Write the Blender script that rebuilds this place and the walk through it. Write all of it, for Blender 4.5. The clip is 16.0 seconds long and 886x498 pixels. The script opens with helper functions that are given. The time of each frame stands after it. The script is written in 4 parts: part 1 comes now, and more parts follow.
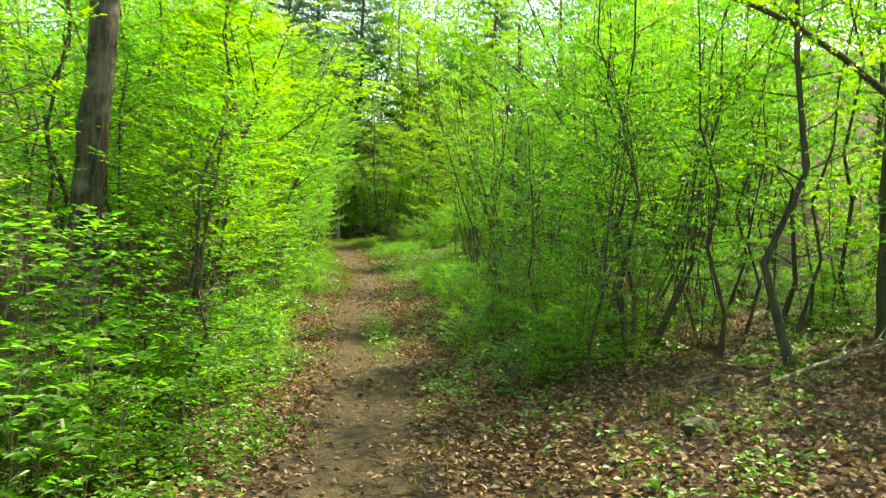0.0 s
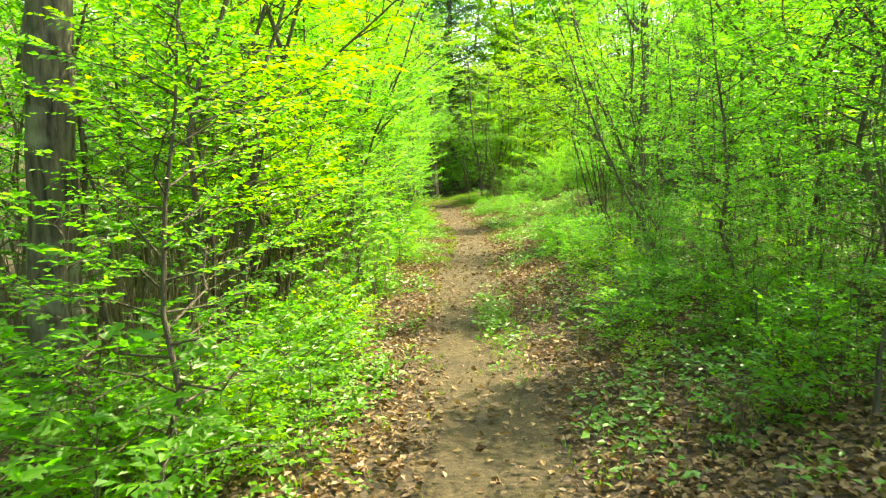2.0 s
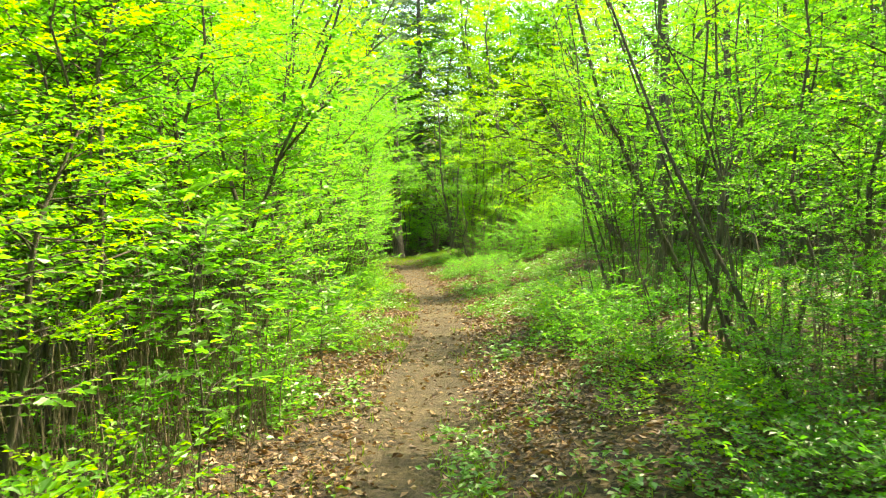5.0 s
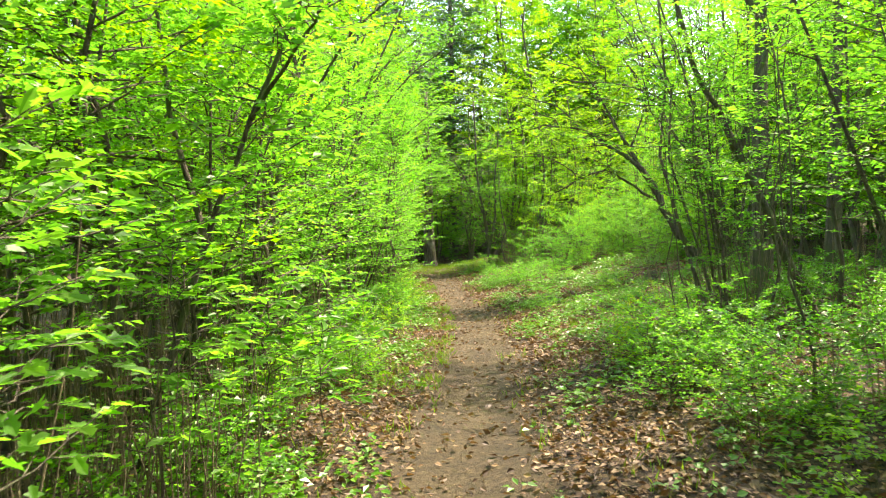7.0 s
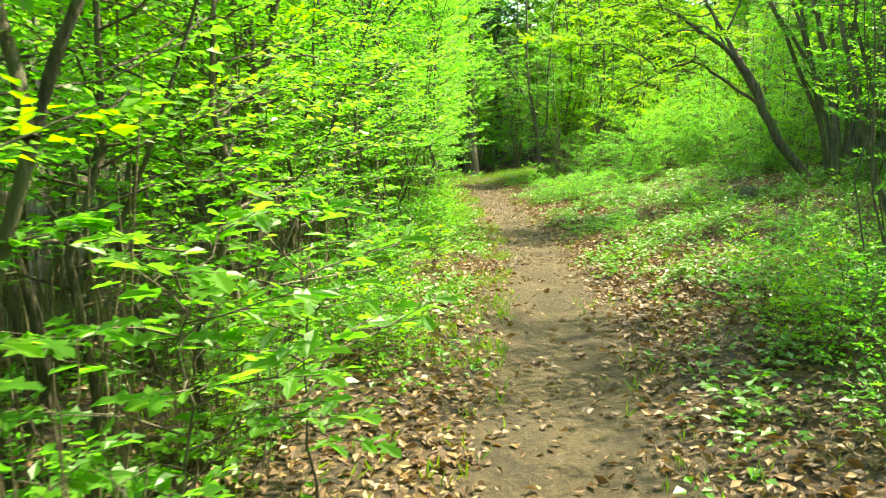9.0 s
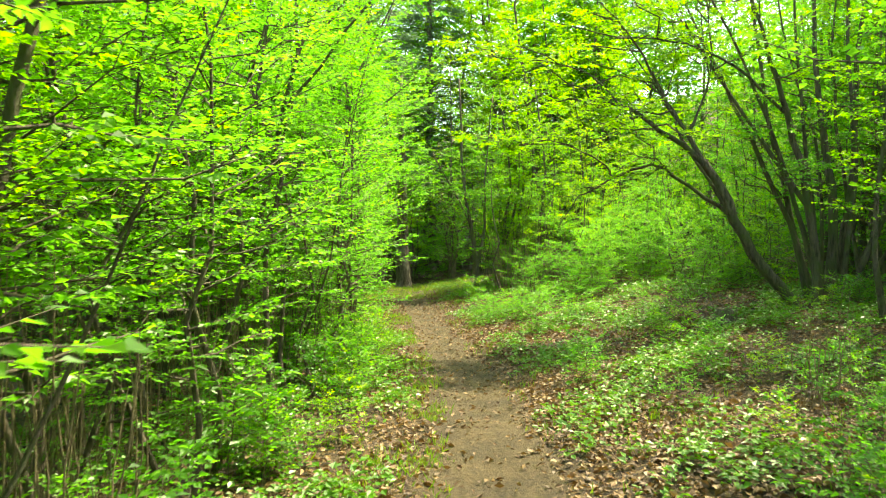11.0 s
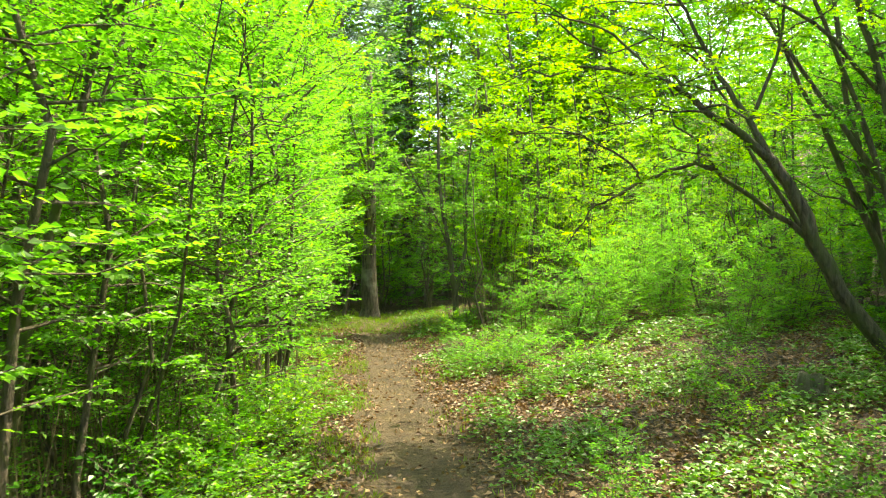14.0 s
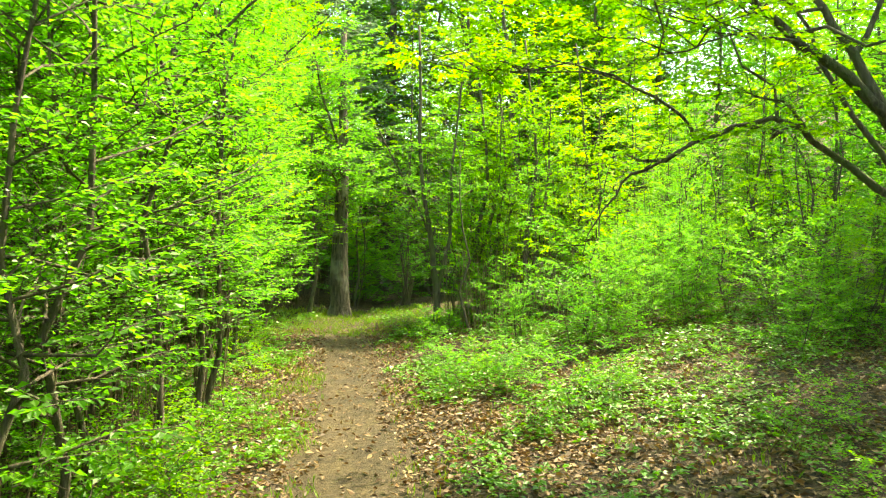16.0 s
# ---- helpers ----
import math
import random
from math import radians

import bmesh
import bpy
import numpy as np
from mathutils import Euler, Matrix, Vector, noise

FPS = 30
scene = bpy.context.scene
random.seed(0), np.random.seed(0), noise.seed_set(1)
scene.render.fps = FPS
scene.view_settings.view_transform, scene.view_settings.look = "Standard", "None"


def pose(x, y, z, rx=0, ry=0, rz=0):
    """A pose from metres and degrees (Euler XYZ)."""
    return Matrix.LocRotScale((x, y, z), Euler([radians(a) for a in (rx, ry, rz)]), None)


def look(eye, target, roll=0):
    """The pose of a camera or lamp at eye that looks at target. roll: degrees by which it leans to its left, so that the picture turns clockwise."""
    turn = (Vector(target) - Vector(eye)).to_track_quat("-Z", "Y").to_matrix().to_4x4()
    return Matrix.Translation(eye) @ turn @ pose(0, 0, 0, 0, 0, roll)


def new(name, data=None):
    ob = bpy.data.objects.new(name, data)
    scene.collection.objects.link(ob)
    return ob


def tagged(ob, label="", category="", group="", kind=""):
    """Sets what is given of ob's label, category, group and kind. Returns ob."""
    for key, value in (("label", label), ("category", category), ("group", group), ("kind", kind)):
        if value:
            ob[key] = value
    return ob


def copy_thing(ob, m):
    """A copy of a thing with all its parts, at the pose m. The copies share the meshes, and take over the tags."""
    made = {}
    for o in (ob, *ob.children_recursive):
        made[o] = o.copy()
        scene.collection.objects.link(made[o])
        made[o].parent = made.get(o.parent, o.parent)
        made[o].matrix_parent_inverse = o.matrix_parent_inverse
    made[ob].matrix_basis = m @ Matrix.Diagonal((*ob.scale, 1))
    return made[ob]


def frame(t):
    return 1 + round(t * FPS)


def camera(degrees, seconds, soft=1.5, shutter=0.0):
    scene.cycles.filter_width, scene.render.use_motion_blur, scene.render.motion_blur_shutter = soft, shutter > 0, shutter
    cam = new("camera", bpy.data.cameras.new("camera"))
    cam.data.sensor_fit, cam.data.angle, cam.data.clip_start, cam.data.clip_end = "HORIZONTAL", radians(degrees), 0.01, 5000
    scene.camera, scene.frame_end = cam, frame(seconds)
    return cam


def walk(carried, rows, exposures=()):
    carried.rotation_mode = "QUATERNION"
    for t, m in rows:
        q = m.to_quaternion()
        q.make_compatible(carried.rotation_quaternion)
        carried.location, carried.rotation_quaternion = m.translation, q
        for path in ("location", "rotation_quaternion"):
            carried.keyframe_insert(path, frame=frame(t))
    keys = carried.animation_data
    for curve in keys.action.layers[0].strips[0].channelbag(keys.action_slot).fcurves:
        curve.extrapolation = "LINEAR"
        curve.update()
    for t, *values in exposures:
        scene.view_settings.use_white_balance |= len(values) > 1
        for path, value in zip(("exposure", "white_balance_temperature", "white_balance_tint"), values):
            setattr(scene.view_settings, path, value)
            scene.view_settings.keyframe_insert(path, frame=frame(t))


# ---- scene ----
cam = camera(58.9, 16.0, soft=1.1, shutter=0.25)

PATH = [
    (0, (0.005, -0.435, 1.516), (0.192, 1.555, 1.438), 2.6),
    (0.5, (0.04, 0.317, 1.48), (0.211, 2.302, 1.307), -1.5),
    (1, (-0.05, 1.101, 1.462), (-0.133, 3.095, 1.328), -3.1),
    (1.5, (0.002, 1.841, 1.421), (-0.012, 3.833, 1.245), -2.3),
    (2, (-0.044, 2.522, 1.406), (-0.117, 4.511, 1.21), -1.6),
    (2.5, (0.066, 3.217, 1.415), (0.034, 5.21, 1.251), 0.2),
    (3, (0.076, 3.891, 1.409), (0.132, 5.89, 1.361), 0.3),
    (3.5, (0.16, 4.523, 1.386), (0.197, 6.522, 1.423), -0.9),
    (4, (0.15, 5.274, 1.371), (0.227, 7.272, 1.349), -2.4),
    (4.2, (0.102, 5.553, 1.344), (0.145, 7.552, 1.319), -1.4),
    (6.3, (-0.03, 8.154, 1.201), (-0.062, 10.151, 1.112), -1.3),
    (6.5, (-0.062, 8.358, 1.184), (-0.091, 10.357, 1.132), -1.6),
    (7, (-0.1, 8.942, 1.191), (-0.176, 10.941, 1.166), -1.2),
    (7.5, (-0.202, 9.521, 1.166), (-0.29, 11.519, 1.16), -1.4),
    (8, (-0.275, 10.124, 1.167), (-0.472, 12.113, 1.094), -1.4),
    (8.5, (-0.301, 10.792, 1.169), (-0.496, 12.773, 0.979), -1.4),
    (9, (-0.4, 11.406, 1.171), (-0.569, 13.381, 0.911), -0.5),
    (9.5, (-0.375, 11.848, 1.256), (-0.383, 13.835, 1.028), 1.4),
    (10, (-0.396, 12.421, 1.27), (-0.447, 14.415, 1.12), -0.1),
    (12.3, (-0.286, 15.243, 1.4), (-0.228, 17.24, 1.502), -0.9),
    (12.5, (-0.25, 15.46, 1.408), (-0.201, 17.457, 1.511), -0.7),
    (13, (-0.177, 15.997, 1.385), (-0.131, 17.995, 1.469), -0.8),
    (13.5, (-0.211, 16.571, 1.403), (-0.169, 18.57, 1.454), -0.5),
    (14, (-0.103, 17.086, 1.43), (-0.072, 19.085, 1.482), 0.2),
    (14.5, (-0.097, 17.721, 1.434), (-0.035, 19.719, 1.5), 0.2),
    (15, (-0.053, 18.307, 1.435), (0.001, 20.305, 1.506), 0.5),
    (15.5, (0.027, 18.94, 1.428), (0.1, 20.938, 1.48), 0.4),
    (16, (0.036, 19.484, 1.417), (0.103, 21.482, 1.453), 1.2),
]
EXPOSURES = [
    (0.0, 1.9, 8850, -1), (1.0, 2.2, 8900, -3), (1.5, 2.33, 8950, -5), (2.0, 2.68, 8900, -4), (2.5, 2.65, 8850, -2),
    (3.0, 2.55, 9200, -1), (4.0, 2.7, 8800, 3), (6.5, 2.4, 8300, 0), (7.0, 2.42, 7600, 15), (7.5, 2.25, 8450, 0),
    (8.5, 2.55, 7750, -8), (9.0, 2.73, 7850, -4), (9.5, 2.65, 8150, -1), (10.0, 2.6, 8600, -3), (12.5, 2.21, 8650, -2),
    (13.0, 2.36, 7950, 4), (13.5, 2.42, 8000, 9), (14.5, 2.48, 8900, -3), (16.0, 2.65, 9000, -4),
]
walk(cam, [(t, look(eye, target, roll)) for t, eye, target, roll in PATH], EXPOSURES)

# ---- sky, sun and exposure ----
SUN_DIR = Vector((0.845, 0.535, 1.55)).normalized()
world = bpy.data.worlds.new("world")
scene.world = world
world.use_nodes = True
sky = world.node_tree.nodes.new("ShaderNodeTexSky")
sky.sky_type = "NISHITA"
sky.sun_disc = False
sky.sun_elevation = math.asin(SUN_DIR.z)
sky.sun_rotation = math.atan2(SUN_DIR.x, SUN_DIR.y)
sky.dust_density = 2.5
world.node_tree.links.new(sky.outputs[0], world.node_tree.nodes["Background"].inputs[0])
world.node_tree.nodes["Background"].inputs[1].default_value = 0.15
sun = new("sun", bpy.data.lights.new("sun", "SUN"))
sun.data.energy = 2.8
sun.data.angle = radians(0.53)
sun.data.color = (1.0, 0.93, 0.8)
sun.rotation_euler = SUN_DIR.to_track_quat("Z", "Y").to_euler()


# ---- materials ----
def material(name):
    m = bpy.data.materials.new(name)
    m.use_nodes = True
    nt = m.node_tree
    return m, nt, nt.nodes["Principled BSDF"]


def node(nt, kind, **values):
    n = nt.nodes.new(kind)
    for key, value in values.items():
        n.inputs[key.replace("_", " ")].default_value = value
    return n


def ramp(nt, source, stops):
    r = nt.nodes.new("ShaderNodeValToRGB")
    while len(r.color_ramp.elements) < len(stops):
        r.color_ramp.elements.new(0.5)
    for e, (p, c) in zip(r.color_ramp.elements, stops):
        e.position, e.color = p, (*c, 1)
    nt.links.new(source, r.inputs[0])
    return r.outputs[0]


def mix(nt, factor, a, b, blend="MIX"):
    n = nt.nodes.new("ShaderNodeMix")
    n.data_type, n.blend_type = "RGBA", blend
    for slot, value in ((0, factor), (6, a), (7, b)):
        if isinstance(value, (int, float)):
            n.inputs[slot].default_value = value
        elif isinstance(value, tuple):
            n.inputs[slot].default_value = (*value, 1)
        else:
            nt.links.new(value, n.inputs[slot])
    return n.outputs[2]


def bump(nt, shader, height, strength, distance):
    b = nt.nodes.new("ShaderNodeBump")
    b.inputs["Strength"].default_value, b.inputs["Distance"].default_value = strength, distance
    nt.links.new(height, b.inputs["Height"])
    nt.links.new(b.outputs[0], shader.inputs["Normal"])


def leaf_material(name, stops, glow_stops, share=0.5, gloss=0.4):
    """A thin leaf: a waxy face, and light that comes through from the other side."""
    m, nt, bsdf = material(name)
    geo = nt.nodes.new("ShaderNodeNewGeometry")
    info = nt.nodes.new("ShaderNodeObjectInfo")
    pick = node(nt, "ShaderNodeMath")
    pick.operation = "MULTIPLY_ADD"
    pick.inputs[1].default_value = 0.62
    nt.links.new(geo.outputs["Random Per Island"], pick.inputs[0])
    off = node(nt, "ShaderNodeMath")
    off.operation = "MULTIPLY"
    off.inputs[1].default_value = 0.38
    nt.links.new(info.outputs["Random"], off.inputs[0])
    nt.links.new(off.outputs[0], pick.inputs[2])
    face = ramp(nt, pick.outputs[0], stops)
    back = ramp(nt, pick.outputs[0], glow_stops)
    coord = nt.nodes.new("ShaderNodeTexCoord")
    vein = node(nt, "ShaderNodeTexNoise", Scale=60.0, Detail=3.0)
    nt.links.new(coord.outputs["Object"], vein.inputs["Vector"])
    face = mix(nt, 0.35, face, vein.outputs["Fac"], "OVERLAY")
    nt.links.new(face, bsdf.inputs["Base Color"])
    bsdf.inputs["Roughness"].default_value = gloss
    bsdf.inputs["Specular IOR Level"].default_value = 0.6
    bump(nt, bsdf, vein.outputs["Fac"], 0.25, 0.004)
    thin = nt.nodes.new("ShaderNodeBsdfTranslucent")
    nt.links.new(back, thin.inputs["Color"])
    both = nt.nodes.new("ShaderNodeMixShader")
    both.inputs[0].default_value = share
    nt.links.new(bsdf.outputs[0], both.inputs[1])
    nt.links.new(thin.outputs[0], both.inputs[2])
    nt.links.new(both.outputs[0], nt.nodes["Material Output"].inputs["Surface"])
    return m


def bark_material(name, dark, pale, moss, scale=14.0, moss_at=0.62):
    m, nt, bsdf = material(name)
    coord = nt.nodes.new("ShaderNodeTexCoord")
    stretch = nt.nodes.new("ShaderNodeMapping")
    stretch.inputs["Scale"].default_value = (1, 1, 0.16)
    nt.links.new(coord.outputs["Object"], stretch.inputs["Vector"])
    ridge = node(nt, "ShaderNodeTexNoise", Scale=scale * 2, Detail=6.0, Roughness=0.65)
    nt.links.new(stretch.outputs[0], ridge.inputs["Vector"])
    patch = node(nt, "ShaderNodeTexNoise", Scale=scale * 0.25, Detail=4.0)
    nt.links.new(coord.outputs["Object"], patch.inputs["Vector"])
    tone = ramp(nt, ridge.outputs["Fac"], [(0.32, dark), (0.68, pale)])
    grown = ramp(nt, patch.outputs["Fac"], [(moss_at - 0.08, (0, 0, 0)), (moss_at + 0.1, (1, 1, 1))])
    nt.links.new(mix(nt, grown, tone, moss), bsdf.inputs["Base Color"])
    bsdf.inputs["Roughness"].default_value = 0.9
    bump(nt, bsdf, ridge.outputs["Fac"], 1.0, 0.045)
    return m


LEAF = leaf_material("spring_leaf", [(0.0, (0.042, 0.13, 0.014)), (0.5, (0.072, 0.2, 0.02)), (1.0, (0.125, 0.27, 0.026))],
                     [(0.0, (0.1, 0.4, 0.02)), (0.5, (0.17, 0.52, 0.026)), (1.0, (0.28, 0.62, 0.035))], 0.62)
# young leaf colour with a sunlit yellow tone put into it, brighter than LEAF
LEAF_YOUNG_SUNLIT = leaf_material("young_sunlit_leaf", [(0.0, (0.08, 0.22, 0.009)), (0.6, (0.11, 0.28, 0.011)), (1.0, (0.19, 0.31, 0.013))],
                           [(0.0, (0.17, 0.54, 0.01)), (0.6, (0.32, 0.64, 0.012)), (1.0, (0.46, 0.66, 0.02))], 0.6)
LEAF_DEEP = leaf_material("deep_green_leaf", [(0.0, (0.022, 0.1, 0.008)), (0.5, (0.038, 0.15, 0.012)), (1.0, (0.07, 0.2, 0.014))],
                          [(0.0, (0.05, 0.28, 0.01)), (1.0, (0.13, 0.45, 0.015))], 0.45, 0.36)
HERB = leaf_material("herb_leaf", [(0.0, (0.035, 0.12, 0.006)), (0.5, (0.07, 0.2, 0.008)), (1.0, (0.14, 0.27, 0.012))],
                     [(0.0, (0.1, 0.36, 0.008)), (1.0, (0.24, 0.5, 0.02))], 0.32)
GRASS = leaf_material("grass_blade", [(0.0, (0.06, 0.14, 0.01)), (0.6, (0.13, 0.24, 0.015)), (1.0, (0.3, 0.28, 0.06))],
                      [(0.0, (0.12, 0.36, 0.01)), (1.0, (0.34, 0.5, 0.02))], 0.4)
# needle colour lightened and blued to carry the haze of distance
NEEDLE_HAZED = leaf_material("hazed_pine_needle", [(0.0, (0.07, 0.13, 0.075)), (1.0, (0.14, 0.22, 0.12))],
                       [(0.0, (0.12, 0.24, 0.11)), (1.0, (0.22, 0.36, 0.16))], 0.4, 0.5)
LITTER = leaf_material("dead_leaf", [(0.0, (0.022, 0.01, 0.004)), (0.35, (0.085, 0.042, 0.015)), (0.65, (0.2, 0.115, 0.045)), (1.0, (0.5, 0.37, 0.2))],
                       [(0.0, (0.1, 0.04, 0.008)), (1.0, (0.45, 0.25, 0.06))], 0.15, 0.6)
BARK = bark_material("grey_brown_bark", (0.035, 0.026, 0.018), (0.16, 0.125, 0.09), (0.07, 0.085, 0.03))
BARK_BIG = bark_material("furrowed_bark", (0.014, 0.011, 0.008), (0.17, 0.135, 0.1), (0.26, 0.24, 0.19), 11.0, 0.6)
BARK_DARK = bark_material("dark_mossy_bark", (0.03, 0.023, 0.016), (0.17, 0.135, 0.095), (0.085, 0.095, 0.035), 12.0, 0.52)
STALK = bark_material("dry_stalk", (0.1, 0.07, 0.04), (0.3, 0.23, 0.14), (0.16, 0.12, 0.07), 30.0, 0.7)
DEADWOOD = bark_material("bleached_dead_wood", (0.14, 0.11, 0.08), (0.42, 0.36, 0.28), (0.2, 0.17, 0.11), 20.0, 0.7)


def ground_material():
    m, nt, bsdf = material("forest_floor")
    coord = nt.nodes.new("ShaderNodeTexCoord")

    def tex(kind, **values):
        n = node(nt, kind, **values)
        nt.links.new(coord.outputs["Object"], n.inputs["Vector"])
        return n

    leafy = tex("ShaderNodeTexVoronoi", Scale=31.0)
    grain = tex("ShaderNodeTexNoise", Scale=90.0, Detail=5.0, Roughness=0.7)
    blotch = tex("ShaderNodeTexNoise", Scale=2.2, Detail=5.0)
    fine = tex("ShaderNodeTexNoise", Scale=24.0, Detail=6.0, Roughness=0.7)
    shade = node(nt, "ShaderNodeSeparateColor")
    nt.links.new(leafy.outputs["Color"], shade.inputs[0])
    mould = ramp(nt, shade.outputs[0], [(0.0, (0.018, 0.011, 0.006)), (0.5, (0.05, 0.03, 0.014)), (1.0, (0.13, 0.085, 0.04))])
    mould = mix(nt, 0.5, mould, grain.outputs["Fac"], "OVERLAY")
    soil = ramp(nt, fine.outputs["Fac"], [(0.3, (0.025, 0.016, 0.008)), (0.5, (0.063, 0.045, 0.022)), (0.62, (0.092, 0.068, 0.035)), (0.74, (0.175, 0.138, 0.08))])
    soil = mix(nt, 0.75, soil, ramp(nt, blotch.outputs["Fac"], [(0.34, (0.32, 0.3, 0.27)), (0.62, (0.72, 0.69, 0.62))]), "OVERLAY")
    soil = mix(nt, 0.35, soil, grain.outputs["Fac"], "OVERLAY")
    worn = nt.nodes.new("ShaderNodeAttribute")
    worn.attribute_name = "worn"
    edge = node(nt, "ShaderNodeMath")
    edge.operation = "MULTIPLY_ADD"
    edge.inputs[1].default_value = 0.9
    edge.inputs[2].default_value = -0.45
    nt.links.new(fine.outputs["Fac"], edge.inputs[0])
    add = nt.nodes.new("ShaderNodeMath")
    nt.links.new(worn.outputs["Fac"], add.inputs[0])
    nt.links.new(edge.outputs[0], add.inputs[1])
    mask = ramp(nt, add.outputs[0], [(0.35, (0, 0, 0)), (0.6, (1, 1, 1))])
    nt.links.new(mix(nt, mask, mould, soil), bsdf.inputs["Base Color"])
    bsdf.inputs["Roughness"].default_value = 0.95
    relief = mix(nt, 0.5, fine.outputs["Fac"], grain.outputs["Fac"])
    bump(nt, bsdf, relief, 1.0, 0.05)
    return m


GROUND = ground_material()


# ---- mesh helpers ----
class Buffer:
    def __init__(self):
        self.v, self.f = [], []

    def tube(self, pts, radii, sides=5, cap=True):
        pts = [Vector([float(c) for c in p]) for p in pts]
        start = len(self.v)
        for i, p in enumerate(pts):
            way = (pts[min(i + 1, len(pts) - 1)] - pts[max(i - 1, 0)]).normalized()
            side = way.cross(Vector((0.31, 0.95, 0.05)))
            side = side.normalized() if side.length > 0.05 else Vector((1, 0, 0))
            up = side.cross(way)
            for k in range(sides):
                a = 2 * math.pi * k / sides
                self.v.append(tuple(p + float(radii[i]) * (math.cos(a) * side + math.sin(a) * up)))
        for i in range(len(pts) - 1):
            for k in range(sides):
                a, b = start + i * sides + k, start + i * sides + (k + 1) % sides
                self.f.append((a, b, b + sides, a + sides))
        if cap:
            self.f.append(tuple(start + (len(pts) - 1) * sides + k for k in range(sides)))

    def mesh(self, name, mat, smooth=True):
        me = bpy.data.meshes.new(name)
        me.from_pydata(self.v, [], self.f)
        me.materials.append(mat)
        if smooth:
            me.shade_smooth()
        return me


def unit(a):
    return a / np.maximum(np.linalg.norm(a, axis=1, keepdims=True), 1e-9)


OUTLINES = {  # along the midrib, out from it, up
    "kite": [(0.45, 0.5, 0.12)],
    "oval": [(0.28, 0.42, 0.1), (0.68, 0.38, 0.06)],
    "lobed": [(0.05, 0.34, 0.05), (0.3, 0.2, 0.04), (0.42, 0.62, 0.1), (0.58, 0.24, 0.04), (0.78, 0.3, 0.02)],
}


def leaves(name, base, way, normal, length, width, shape, mat):
    """Many leaves as one mesh: two folded halves each, from base along way."""
    way, normal = unit(way), normal
    side = unit(np.cross(way, normal))
    normal = np.cross(side, way)
    outline = OUTLINES[shape]
    n, k = len(base), len(outline)
    le, wi = length[:, None], width[:, None]
    pts = [base]
    for s in (1, -1):
        pts += [base + way * le * a + side * wi * o * s + normal * wi * u for a, o, u in outline]
    pts.append(base + way * le - normal * le * 0.12)
    stride = 2 * k + 2
    verts = np.stack(pts, 1).reshape(-1, 3)
    at = np.arange(n)[:, None] * stride
    one = np.array([0, *range(1, k + 1), stride - 1]) + at
    two = np.array([stride - 1, *range(2 * k, k, -1), 0]) + at
    me = bpy.data.meshes.new(name)
    me.from_pydata(verts.tolist(), [], np.concatenate([one, two]).tolist())
    me.materials.append(mat)
    return me


def part(name, me, parent, label="", kind=""):
    ob = new(name, me)
    ob.parent = parent
    return tagged(ob, label, kind=kind)


# ---- the lie of the land ----
LAND_Y = [-40, 0, 5, 10, 15, 25, 30, 36, 45, 80]
LAND_Z = [-0.05, -0.06, -0.14, -0.2, -0.16, -0.18, -0.04, 0.26, 0.45, 0.6]
TRAIL_Y = [-20, 0, 4.3, 6.8, 10, 13, 16, 18.7, 21.6, 25, 28, 31, 35, 40, 60]
TRAIL_X = [0.1, 0.0, 0.0, 0.07, -0.04, -0.13, -0.12, -0.08, -0.08, -0.35, -0.65, -0.98, -1.4, -1.2, 1.0]


def trail(y):
    return np.interp(y, TRAIL_Y, TRAIL_X)


def land(x, y):
    x, y = np.asarray(x, float), np.asarray(y, float)
    off = x - trail(y)
    bank = 0.14 * np.clip(off - 0.5, 0, 4.5) + 0.04 * np.clip(off - 5.0, 0, 20)
    rough = 0.025 * np.sin(1.7 * x + 0.9 * y) * np.sin(0.6 * x - 1.3 * y) + 0.012 * np.sin(4.1 * x) * np.sin(3.3 * y)
    dip = -0.035 * np.exp(-((off / 0.45) ** 2))
    # slope added on all sides, which shuts out the sky behind the wood
    added_slope = 0.34 * np.clip(x - 15, 0, 26) + 0.3 * np.clip(-x - 13, 0, 26) + 0.36 * np.clip(y - 51, 0, 32) + 0.3 * np.clip(-y - 16, 0, 26)
    return np.interp(y, LAND_Y, LAND_Z) + bank + rough + dip + added_slope


def build_ground():
    far = np.geomspace(1.0, 900.0, 16)
    xs = np.concatenate([-9 - far[::-1], np.arange(-9, -2, 0.35), np.arange(-2, 2.5, 0.09), np.arange(2.5, 9, 0.35), 9 + far])
    ys = np.concatenate([-6 - far[::-1], np.arange(-6, 42, 0.14), 42 + far])
    gx, gy = np.meshgrid(xs, ys)
    gz = land(gx, gy)
    rng = np.random.default_rng(3)
    near = (np.abs(gx) < 9) & (gy > -6) & (gy < 42)
    gz += near * rng.normal(0, 0.006, gz.shape)
    w, h = len(xs), len(ys)
    idx = np.arange(w * h).reshape(h, w)
    quads = np.stack([idx[:-1, :-1], idx[:-1, 1:], idx[1:, 1:], idx[1:, :-1]], -1).reshape(-1, 4)
    me = bpy.data.meshes.new("ground")
    me.from_pydata(np.stack([gx, gy, gz], -1).reshape(-1, 3).tolist(), [], quads.tolist())
    me.materials.append(GROUND)
    me.shade_smooth()
    off = np.abs(gx - trail(gy))
    worn = np.clip(1.05 - off / np.interp(gy, [7, 13, 20, 27, 32], [0.58, 0.8, 0.84, 0.98, 1.15]), 0, 1) * (gy < 34)
    me.attributes.new("worn", "FLOAT", "POINT").data.foreach_set("value", worn.reshape(-1).astype(np.float32))
    tagged(new("ground", me), "bare brown dirt footpath through leaf-strewn forest floor", "ground", kind="structure")


